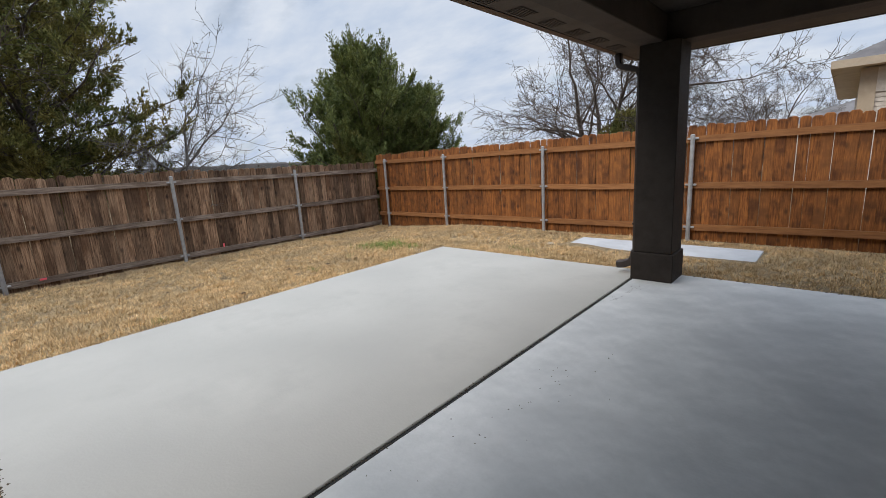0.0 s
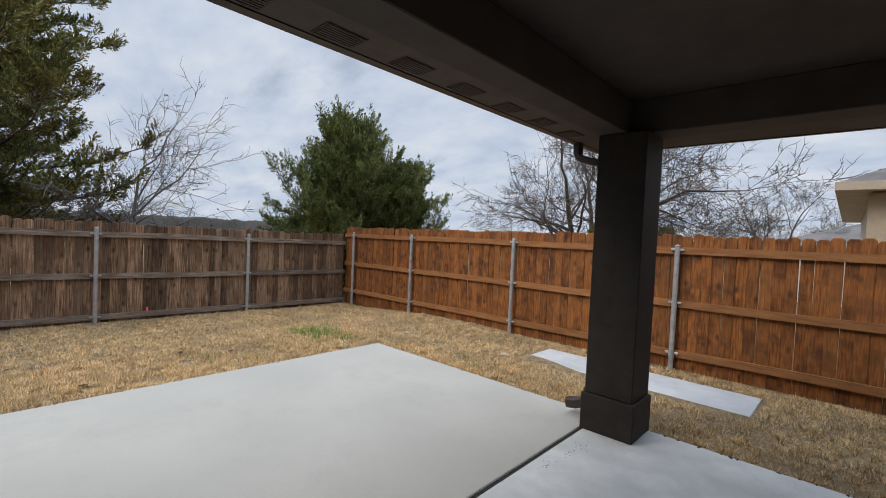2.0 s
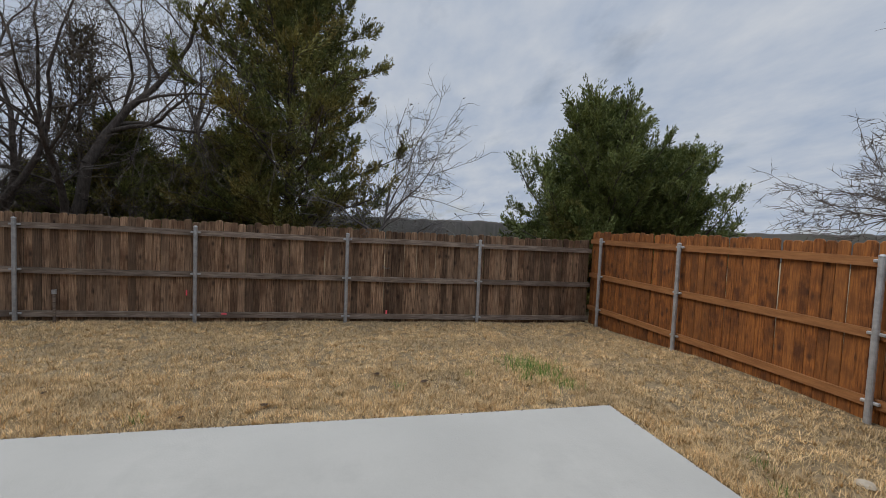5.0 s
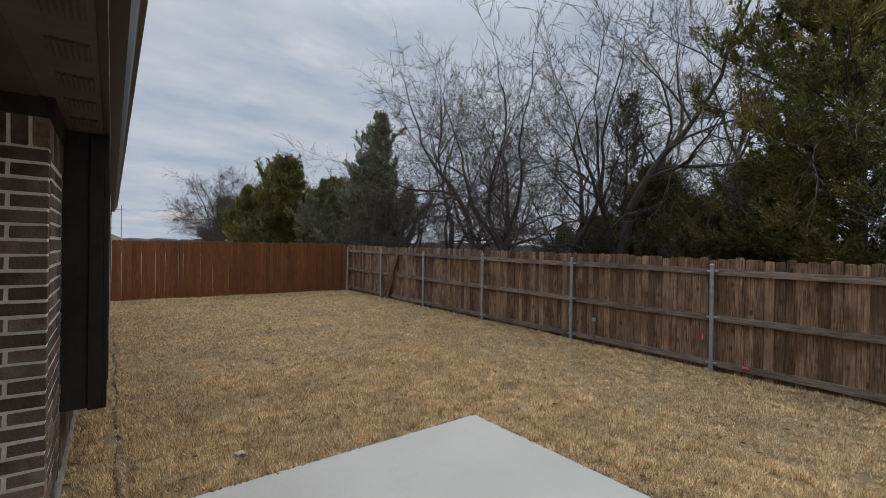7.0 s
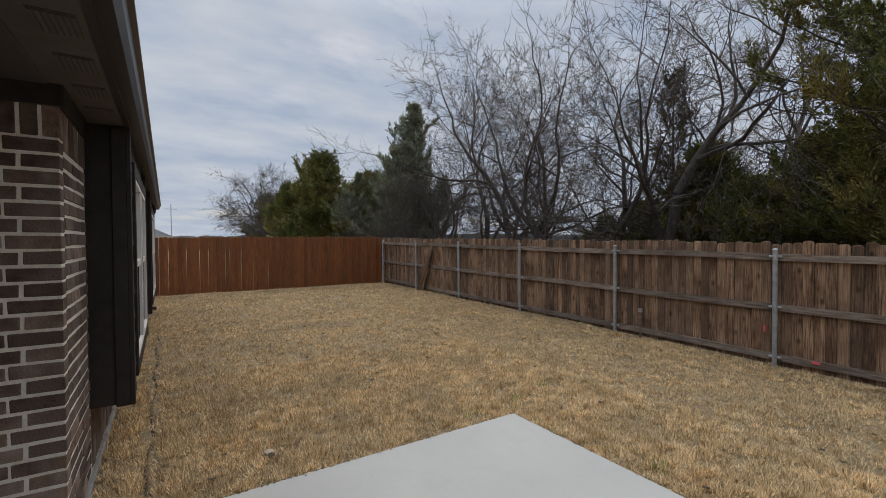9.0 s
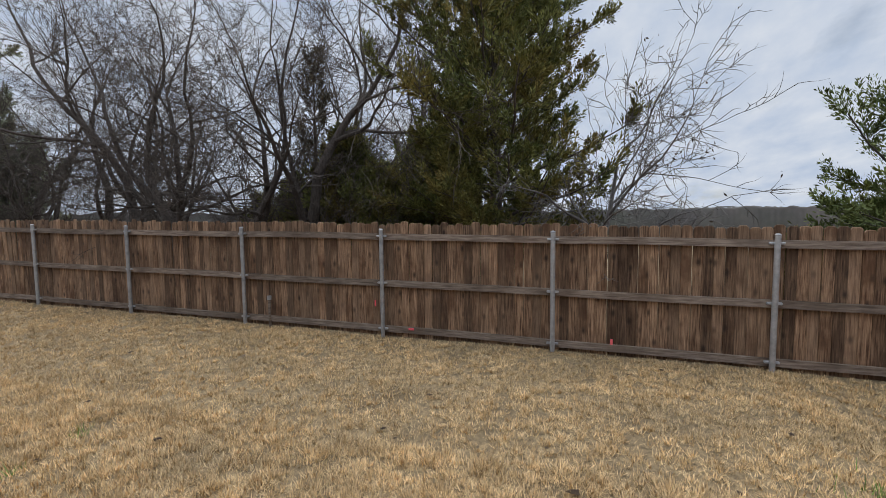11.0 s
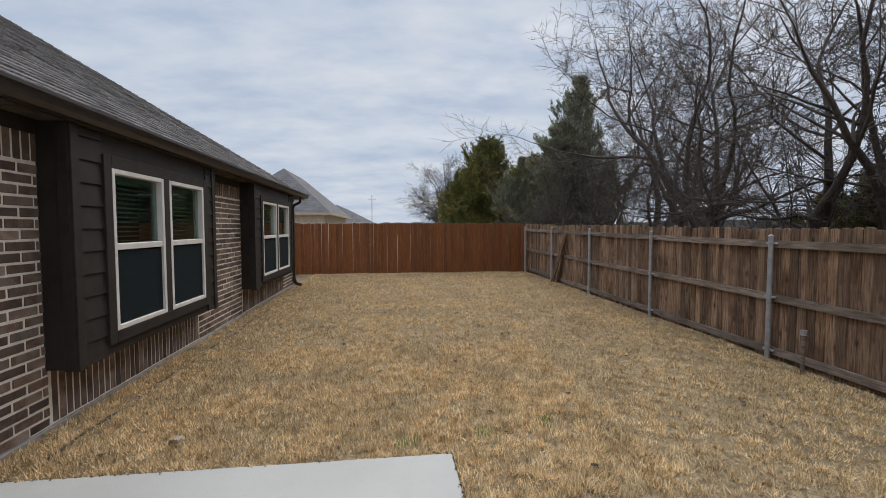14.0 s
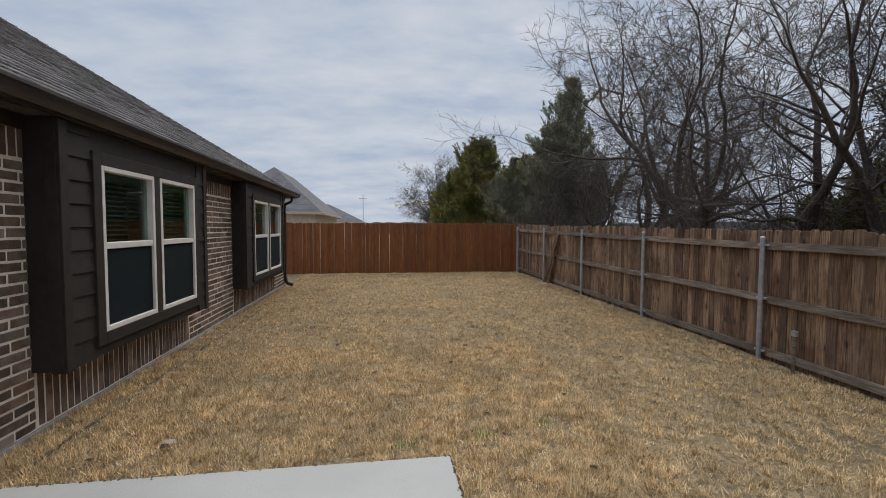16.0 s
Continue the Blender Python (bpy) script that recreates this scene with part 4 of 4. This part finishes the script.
# ---- trees ----
def tubes_mesh(name, segs, sides):
    """Tapered tubes: rows of (p0, p1, r0, r1) as one mesh."""
    a = np.array([s[0] for s in segs], float)
    b = np.array([s[1] for s in segs], float)
    r0 = np.array([s[2] for s in segs])
    r1 = np.array([s[3] for s in segs])
    d = b - a
    d /= np.linalg.norm(d, axis=1, keepdims=True) + 1e-9
    ref = np.where(np.abs(d[:, 2:3]) > 0.9, np.array([[1.0, 0, 0]]), np.array([[0, 0, 1.0]]))
    u = np.cross(d, ref)
    u /= np.linalg.norm(u, axis=1, keepdims=True) + 1e-9
    w = np.cross(d, u)
    n = len(segs)
    V = np.zeros((n, 2 * sides, 3))
    for k in range(sides):
        t = 2 * math.pi * k / sides
        o = u * math.cos(t) + w * math.sin(t)
        V[:, k] = a + o * r0[:, None]
        V[:, sides + k] = b + o * r1[:, None]
    F = np.array([[k, (k + 1) % sides, sides + (k + 1) % sides, sides + k] for k in range(sides)])
    faces = (F[None] + (np.arange(n) * 2 * sides)[:, None, None]).reshape(-1, 4)
    me = raw_mesh(name, V.reshape(-1, 3), faces)
    me.polygons.foreach_set("use_smooth", [True] * len(me.polygons))
    return me


def grow(rng, p, d, length, r, level, levels, segs, wander, up, kids, spread, tips, thin, clear=0.30):
    """A branch of a few segments with side branches."""
    n = 8 if level == 0 else 6 if level < 3 else 3
    pts, rad = [p], [r]
    for i in range(n):
        d = d + Vector((rng.gauss(0, wander), rng.gauss(0, wander), rng.gauss(0, wander) + up))
        d.normalize()
        p = p + d * (length / n)
        pts.append(p)
        rad.append(max(r * (1 - 0.72 * (i + 1) / n), thin * 0.8) if level < levels else max(r * (1 - 0.85 * (i + 1) / n), 0.001))
    for i in range(n):
        segs.append((pts[i], pts[i + 1], rad[i], rad[i + 1], level))
    if level >= levels:
        tips.append((pts[-1], d.copy()))
        return
    count = kids[min(level, len(kids) - 1)]
    for k in range(count):
        f = rng.uniform(clear if level == 0 else 0.15, 1.0)
        i = min(int(f * n), n - 1)
        q = pts[i].lerp(pts[i + 1], f * n - i)
        axis = d.orthogonal()
        axis.rotate(Matrix.Rotation(rng.uniform(0, 6.283), 3, d))
        nd = d.copy()
        nd.rotate(Matrix.Rotation(rng.uniform(*spread), 3, axis))
        grow(rng, q, nd, length * rng.uniform(0.42, 0.68) * (1.15 - 0.4 * f), max(rad[i] * rng.uniform(0.45, 0.65), thin), level + 1, levels, segs, wander * 1.1, up * 0.7, kids, spread, tips, thin)
    grow(rng, pts[-1], d, length * 0.55, rad[-1], level + 1, levels, segs, wander * 1.1, up, kids, spread, tips, thin)


def bare_tree(label, seed, height, r, levels=5, kids=(7, 5, 4, 3, 3), wander=0.14, up=0.03, spread=(0.45, 1.0), stems=1, bark=None, leaves=0, name="bare_tree", lean=(0, 0), thin=0.0055, clear=0.30):
    rng = random.Random(seed)
    ob = thing(name, label, "tree", "bare trees")
    segs, tips = [], []
    for s in range(stems):
        tilt = (rng.gauss(lean[0], 0.25), rng.gauss(lean[1], 0.25)) if stems > 1 else lean
        grow(rng, Vector((rng.uniform(-.15, .15) * (stems > 1), rng.uniform(-.15, .15) * (stems > 1), -0.3)), Vector((*tilt, 1)).normalized(), height * 0.62, r, 0, levels, segs, wander, up, kids, spread, tips, thin, clear)
    low = [s for s in segs if s[4] <= 1]
    high = [s for s in segs if s[4] > 1]
    trunk = link("trunk", tubes_mesh("trunk", low, 8), bark or M_BARK, ob, "grey branching trunk")
    tagged(link("crown", tubes_mesh("crown", high, 3), bark if bark else M_TWIG, ob, "fine leafless twigs"), kind="stuff")
    if leaves:
        c = np.array([tuple(t[0]) for t in rng.sample(tips, min(leaves, len(tips)))])
        leaf_cloud(ob, c, 0.03, 2, 0.05, M_DARKLEAF, seed, "a few dry seed pods", "seed_pods")
    return ob


def leaf_cloud(parent, centres, size, per, spread, material, seed, label, name, droop=None, slim=0.38):
    """Many small pointed leaves round the centres."""
    rng = np.random.default_rng(seed)
    c = np.repeat(centres, per, axis=0)
    n = len(c)
    c = c + rng.normal(0, spread, (n, 3))
    d = rng.normal(0, 1, (n, 3)) if droop is None else np.repeat(droop, per, axis=0) + rng.normal(0, 0.45, (n, 3))
    d /= np.linalg.norm(d, axis=1, keepdims=True)
    s = np.cross(d, rng.normal(0, 1, (n, 3)))
    s /= np.linalg.norm(s, axis=1, keepdims=True) + 1e-9
    ln = rng.uniform(0.6, 1.3, (n, 1)) * size
    v = np.stack([c - d * ln, c + s * ln * slim, c + d * ln, c - s * ln * slim], 1).reshape(-1, 3)
    tagged(link(name, raw_mesh(name, v, np.arange(n * 4).reshape(-1, 4)), material, parent, label), kind="stuff")


def cedar_tree(label, seed, height, radius, limbs, material, low=0.12, upsweep=0.5, stems=1, name="cedar_tree", per=60, size=0.030, narrow=1.3, group="evergreens"):
    """Trunk, uneven limbs with fans of side shoots, and feathery plumes of scale leaves that turn up at their tips."""
    rng = random.Random(seed)
    ob = thing(name, label, "tree", group)
    wood, starts, dirs, lengths = [], [], [], []
    for s in range(stems):
        out = Vector((rng.uniform(-1, 1), rng.uniform(-1, 1), 0)) * radius * (0.0 if stems == 1 else 0.62)
        base = Vector((out.x * 0.25, out.y * 0.25, -0.3))
        top = Vector((out.x + rng.gauss(0, 0.12), out.y + rng.gauss(0, 0.12), height * (1 if s == 0 else rng.uniform(0.6, 0.92))))
        r0 = 0.017 * height / stems ** 0.5
        trunk = [(base.lerp(top, i / 10), base.lerp(top, (i + 1) / 10), r0 * (1 - i / 10.6), r0 * (1 - (i + 1) / 10.6)) for i in range(10)]
        link("trunk", tubes_mesh("trunk", trunk, 9), M_BARK, ob, "brown fibrous bark trunk")
        for b in range(limbs // stems):
            f = low + (1 - low) * ((b + rng.random()) / (limbs // stems))
            p = base.lerp(top, f)
            ang = b * 2.4 + rng.uniform(-0.7, 0.7)
            lump = 0.78 + 0.34 * math.sin(ang * 2 + f * 9 + seed)
            reach = (radius * (1 - f ** narrow) * lump * rng.uniform(0.6, 1.2) + 0.22) / stems ** 0.35
            d = Vector((math.cos(ang), math.sin(ang), upsweep * rng.uniform(0.2, 1.1) + 0.9 * f * f)).normalized()
            steps = 6
            for k in range(steps):
                q = p + d * (reach / steps)
                rr = 0.011 * reach * (1 - k / (steps + 1)) + 0.003
                wood.append((p, q, rr, rr * 0.85))
                d = (d + Vector((rng.gauss(0, 0.11), rng.gauss(0, 0.11), rng.gauss(0.05, 0.08)))).normalized()
                if k >= 1:
                    for j in (-1, 1):
                        side = d.cross(Vector((0, 0, 1))).normalized() * j
                        sd = (d * 0.8 + side * rng.uniform(0.4, 1.1) + Vector((0, 0, rng.uniform(-0.25, 0.45)))).normalized()
                        ln = (0.18 + 0.30 * reach * (1 - 0.6 * k / steps)) * rng.uniform(0.5, 1.1)
                        c = p.lerp(q, rng.random())
                        e = c + sd * ln
                        wood.append((c, e, 0.006, 0.002))
                        for m in range(4):
                            starts.append(tuple(c.lerp(e, (m + rng.random()) / 4)))
                            dirs.append(tuple(sd + Vector((rng.gauss(0, 0.45), rng.gauss(0, 0.45), rng.gauss(0.35, 0.35)))))
                            lengths.append(rng.uniform(0.14, 0.36))
                p = q
            for m in range(3):
                starts.append(tuple(p))
                dirs.append(tuple(d + Vector((rng.gauss(0, 0.3), rng.gauss(0, 0.3), rng.gauss(0.3, 0.3)))))
                lengths.append(rng.uniform(0.22, 0.5))
    tagged(link("branchwork", tubes_mesh("branchwork", wood, 4), M_BARK, ob, "thin branching limbs"), kind="stuff")
    g = np.random.default_rng(seed)
    a, d = np.repeat(np.array(starts), per, axis=0), np.array(dirs)
    d = np.repeat(d / np.linalg.norm(d, axis=1, keepdims=True), per, axis=0)
    ln = np.repeat(np.array(lengths), per)[:, None]
    n = len(a)
    t = g.random((n, 1))
    radial = g.normal(0, 1, (n, 3))
    radial -= d * np.sum(radial * d, axis=1, keepdims=True)
    c = a + d * ln * t + radial * (0.05 * (1 - 0.75 * t)) * (ln / 0.25) + np.array([0, 0, 1.0]) * (0.25 * ln * t * t)
    w = d * 0.9 + radial * 0.5 + np.array([0, 0, 0.25])
    w /= np.linalg.norm(w, axis=1, keepdims=True)
    sd = np.cross(w, g.normal(0, 1, (n, 3)))
    sd /= np.linalg.norm(sd, axis=1, keepdims=True) + 1e-9
    z = g.uniform(0.6, 1.4, (n, 1)) * size
    v = np.stack([c - w * z, c + sd * z * 0.30, c + w * z, c - sd * z * 0.30], 1).reshape(-1, 3)
    tagged(link("crown", raw_mesh("crown", v, np.arange(n * 4).reshape(-1, 4)), material, ob, "feathery scale-leaf foliage plumes"), kind="stuff")
    return ob


def plant(ob, x, y, turn=0.0, scale=1.0):
    ob.matrix_world = Matrix.Translation((x, y, float(ground_z(x, y)))) @ Matrix.Rotation(radians(turn), 4, "Z") @ Matrix.Scale(scale, 4)
    return ob


def replant(ob, x, y, turn, scale, label=""):
    c = copy_thing(ob, Matrix.Identity(4))
    if label:
        c["label"] = label
    return plant(c, x, y, turn, scale)


cedar = plant(cedar_tree("tall olive-green cedar behind the grey fence", 11, 9.6, 2.85, 180, M_CEDAR, low=0.07, upsweep=0.5, per=64, size=0.034, narrow=2.1), -11.9, 1.08, 0)
bush = plant(cedar_tree("broad evergreen with pointed tips behind the fence corner", 23, 4.3, 2.4, 175, M_LEAF, low=0.05, upsweep=0.9, name="evergreen_tree", per=56, size=0.034, narrow=2.6), -10.3, 8.35, 30)
replant(bush, -10.0, 9.9, 160, 0.8, "rounded evergreen beside the taller one at the fence corner")
white_tree = plant(bare_tree("slender pale bare tree with seed pods", 27, 4.7, 0.07, 4, (9, 6, 4, 3), 0.16, 0.0, (0.6, 1.1), bark=M_PALEBARK, leaves=110, thin=0.0055, lean=(0.0, 0.14), clear=0.45), -9.9, 2.95, 0, 1.0)
wood_a = plant(bare_tree("tall grey bare tree in the woods behind the fence", 31, 9.8, 0.17, 5, (7, 5, 4, 3, 2), 0.13, 0.035, (0.5, 1.05), thin=0.0055, clear=0.22), -11.5, -3.5, 0)
wood_b = plant(bare_tree("forked grey bare tree in the woods", 37, 8.2, 0.13, 5, (6, 4, 4, 3, 2), 0.15, 0.035, (0.5, 1.05), stems=2, thin=0.0055, clear=0.25), -10.9, -6.1, 0)
wood_c = plant(bare_tree("thin twiggy bare sapling behind the fence", 41, 4.6, 0.035, 3, (7, 5, 4), 0.2, 0.03, (0.45, 1.05), stems=3, thin=0.006, clear=0.1), -10.8, -4.6, 0)
wide = plant(bare_tree("wide rounded bare tree beyond the orange fence", 57, 6.2, 0.13, 5, (8, 5, 4, 3, 2), 0.15, 0.01, (0.5, 1.1), stems=4, thin=0.006, clear=0.2), -5.4, 13.2, 0)
for x, y, turn, k in ((-12.4, -9.2, 200, 1.0), (-13.4, -12.2, 130, 1.0), (-13.0, -15.8, 20, 0.86), (-15.5, -2.0, 80, 1.1)):
    replant(wood_a, x, y, turn, k)
for x, y, turn, k in ((-11.5, -4.7, 140, 0.9), (-12.0, -7.8, 140, 0.98), (-14.2, -10.6, 60, 1.0), (-12.2, -14.0, 280, 0.8), (-11.5, -16.5, 160, 0.72), (-14.0, -3.0, 310, 1.1)):
    replant(wood_b, x, y, turn, k)
for x, y, turn, k in ((-11.2, -2.4, 40, 0.6), (-10.6, -3.3, 170, 0.5), (-11.2, -7.0, 120, 0.55), (-10.6, -8.3, 10, 0.5), (-11.0, -10.4, 250, 0.62), (-11.6, -12.6, 300, 0.8),
                      (-10.6, -13.6, 220, 0.75), (-11.0, -15.0, 15, 0.9), (-10.6, -17.0, 190, 0.95), (-12.0, -18.0, 100, 1.0), (-12.0, -8.4, 60, 0.55), (-10.8, -0.9, 130, 0.55)):
    replant(wood_c, x, y, turn, k)
replant(wide, -2.2, 26.0, 200, 0.85, "far bare round tree beyond the neighbour's roof")
replant(wide, -0.4, 24.0, 10, 0.5, "grey bare brush behind the neighbour's yard")
replant(wide, -4.6, 24.0, 250, 0.38, "low grey bare brush beyond the fence")
replant(wide, -11.5, -43.0, 60, 1.5, "grey bare tree beyond the far fence")
replant(wide, -11.0, -52.0, 190, 1.7, "low grey bare tree far beyond the fence")
shrub = plant(cedar_tree("dark cedar shrub in the woods behind the fence", 61, 3.6, 1.5, 75, M_CEDAR, low=0.05, upsweep=0.6, name="cedar_shrub", per=36, size=0.045, narrow=2.3), -13.2, -3.0, 0)
for x, y, turn, k in ((-13.4, -0.9, 50, 0.95), (-12.6, -2.0, 210, 0.75), (-13.6, -5.2, 160, 0.7), (-15.6, -8.0, 160, 0.65), (-10.1, -24.4, 90, 1.8), (-11.4, -21.4, 30, 1.25), (-9.4, -29.0, 40, 1.5), (-12.6, -23.0, 200, 1.5), (-11.5, -50, 310, 1.8), (-5.5, 21.0, 200, 0.65), (-6.4, 19.0, 10, 0.5), (-9.9, 5.6, 80, 0.38), (-4.2, 12.3, 120, 0.6), (-9.7, 7.2, 40, 0.6)):
    replant(shrub, x, y, turn, k)
replant(bush, -11.2, 7.3, 200, 0.42, "low evergreen brush behind the fence corner")
juniper = plant(cedar_tree("pale grey-green juniper at the end of the woods", 71, 8.7, 4.4, 190, M_JUNIPER, low=0.08, upsweep=0.95, stems=3, name="juniper_tree", per=36, size=0.048, narrow=2.2), -12.6, -19.0, 0)
replant(juniper, -11.3, -20.8, 150, 0.62, "smaller pale juniper beside the tall one")
replant(juniper, -13.2, -17.4, 260, 0.66, "pale juniper behind the bare brush")
plant(cedar_tree("browned thin cedar among the bare trees", 83, 5.5, 1.5, 34, M_DEADCEDAR, low=0.25, upsweep=0.8, name="brown_cedar", per=8, size=0.035), -12.3, -3.5, 0)


def far_ridge():
    """A ring of distant low wooded hills."""
    rng = np.random.default_rng(8)
    n = 1440
    verts, faces = [], []
    for i in range(n):
        a = 2 * math.pi * i / n
        r = 120 + 10 * math.sin(3 * a)
        h = 2.3 + 1.3 * noise.noise((3 * math.cos(a), 3 * math.sin(a), 0)) + 0.6 * noise.noise((40 * math.cos(a), 40 * math.sin(a), 5)) + rng.uniform(0, 0.4)
        verts += [(r * math.cos(a), r * math.sin(a), -6), (r * math.cos(a), r * math.sin(a), max(h, 1.2)), ((r + 60) * math.cos(a), (r + 60) * math.sin(a), max(h, 1.2) + 1.0 + 1 * noise.noise((5 * math.cos(a), 5 * math.sin(a), 9)))]
        j = (i + 1) % n
        faces += [(3 * i, 3 * j, 3 * j + 1, 3 * i + 1), (3 * i + 1, 3 * j + 1, 3 * j + 2, 3 * i + 2)]
    tagged(link("backdrop", raw_mesh("backdrop", verts, faces), M_FARWOOD), "distant low grey-brown wooded hills", "woods", kind="structure")


far_ridge()
tuft(-5.32, 4.48, 620, 0.26, 0.15, M_GREEN, "weed_patch", "bright green grass patch by the patio corner")
tuft(-4.85, 4.62, 160, 0.12, 0.09, M_GREEN, "weed_patch", "small green weeds by the patio corner")
for x, y in ((-4.98, 2.92), (-5.25, 3.7), (-5.0, 4.3), (-5.9, 4.4), (-3.2, 5.2), (-2.9, 5.05), (-4.5, -0.55), (-3.9, -0.5), (-5.0, -0.7), (-4.4, 0.9)):
    tuft(x, y, 26, 0.05, 0.10, M_GREEN, "weed_tuft", "small green weed tuft in the dry lawn", "weeds")

groove = bmesh.new()
rnd = random.Random(3)
rows_ = []
for k in range(131):
    y = -0.45 - k * 0.045
    x = GROOVE_X + 0.015 * math.sin(y * 5) + rnd.uniform(-0.008, 0.008)
    w = rnd.uniform(0.002, 0.02)
    z = float(ground_z(x, y))
    rows_.append([groove.verts.new((x - w - 0.004, y, z + 0.002)), groove.verts.new((x, y, z + 0.006 + rnd.uniform(0, 0.012))), groove.verts.new((x + w + 0.004, y, z + 0.002))])
for a, b in zip(rows_, rows_[1:]):
    if rnd.random() < 0.22:
        continue
    groove.faces.new((a[0], a[1], b[1], b[0]))
    groove.faces.new((a[1], a[2], b[2], b[1]))
tagged(part("soil_groove", groove, M_DARKSOIL), "narrow dark soil line in the lawn beside the house", "soil", kind="structure")


def litter():
    rng = random.Random(12)
    for i in range(90):
        x, y = rng.uniform(-8.2, -1.6), rng.uniform(-9, 4.6)
        if x > SLAB_W - 0.1 and y > SLAB_S - 0.1:
            continue
        bm = bmesh.new()
        pts = [bm.verts.new((0.03 * math.cos(a) * rng.uniform(.6, 1.2), 0.02 * math.sin(a) * rng.uniform(.6, 1.2), rng.uniform(0, 0.012))) for a in (0, 1, 2.1, 3.1, 4.2, 5.2)]
        c = bm.verts.new((0, 0, 0.012))
        for k in range(6):
            bm.faces.new((pts[k], pts[(k + 1) % 6], c))
        o = part("dry_leaf", bm, M_DARKLEAF)
        o.matrix_world = Matrix.Translation((x, y, float(ground_z(x, y)) + 0.024)) @ Matrix.Rotation(rng.uniform(0, 6), 4, "Z") @ Matrix.Scale(rng.uniform(.7, 1.5), 4)
        tagged(o, "curled dark dry leaf lying on the lawn", "leaf", "dry leaves")
    for x, y, s in ((-2.35, -1.55, 0.05), (-2.3, -0.75, 0.06), (-3.1, -7.9, 0.05), (-2.9, 5.72, 0.09), (-2.8, -8.3, 0.04), (-2.0, -3.1, 0.03)):
        bm = bmesh.new()
        bmesh.ops.create_icosphere(bm, subdivisions=2, radius=s * 0.65)
        for v in bm.verts:
            v.co *= 1 + 0.25 * noise.noise(v.co * 30 + Vector((x, y, 0)))
            v.co.z *= 0.45
        o = part("stone", bm, M_DEBRIS)
        o.location = (x, y, float(ground_z(x, y)) + 0.012)
        tagged(o, "small pale stone lying in the dry lawn", "stone", "lawn stones")


litter()
# loose boards at the broken fence panel
for k, (y, a) in enumerate(((-9.55, 0.42), (-9.35, 0.34), (-9.6, 0.52))):
    o = part("loose_board", boxes((-0.008, 0.008, -0.07, 0.07, 0, 1.75), bevel=0.003), M_GREYWOOD)
    o.matrix_world = Matrix.Translation((FENCE_X + 0.14 + 0.03 * k, y, -0.33)) @ Matrix.Rotation(-a, 4, "X") @ Matrix.Rotation(-0.04, 4, "Y")
    tagged(o, "loose grey fence board leaning on the broken panel", "board", "loose boards")
# survey tape scraps
for x, y, z, w, h in ((FENCE_X + 0.022, -0.10, 0.255, 0.022, 0.09), (FENCE_X + 0.055, 0.47, -0.085, 0.08, 0.03), (FENCE_X + 0.05, 3.13, -0.063, 0.03, 0.07)):
    o = part("tape_scrap", boxes((x - 0.006, x + 0.004, y - w / 2, y + w / 2, z - h / 2, z + h / 2), bevel=0.002), M_PINK)
    tagged(o, "bright pink survey tape scrap on the grey fence", "tape", "tape scraps")
o = part("tape_scrap", boxes((-1.35, -1.27, SLAB_S - 0.05, SLAB_S + 0.01, -0.01, 0.05), bevel=0.01), M_PINK)
tagged(o, "pink tape scrap at the brick corner of the patio", "tape", "tape scraps")
# sprinkler riser by the fence
riser = thing("sprinkler_pipe", "grey sprinkler riser pipe standing by the fence", "pipe")
bm = bmesh.new()
tube(bm, [(FENCE_X + 0.16, -1.85, -0.4), (FENCE_X + 0.16, -1.85, 0.25)], 0.02, 8)
part("pipe", bm, M_RAILGREY, riser)
bm = bmesh.new()
tube(bm, [(FENCE_X + 0.16, -1.85, 0.25), (FENCE_X + 0.16, -1.85, 0.31)], 0.032, 8)
part("cap", bm, M_STEEL, riser)
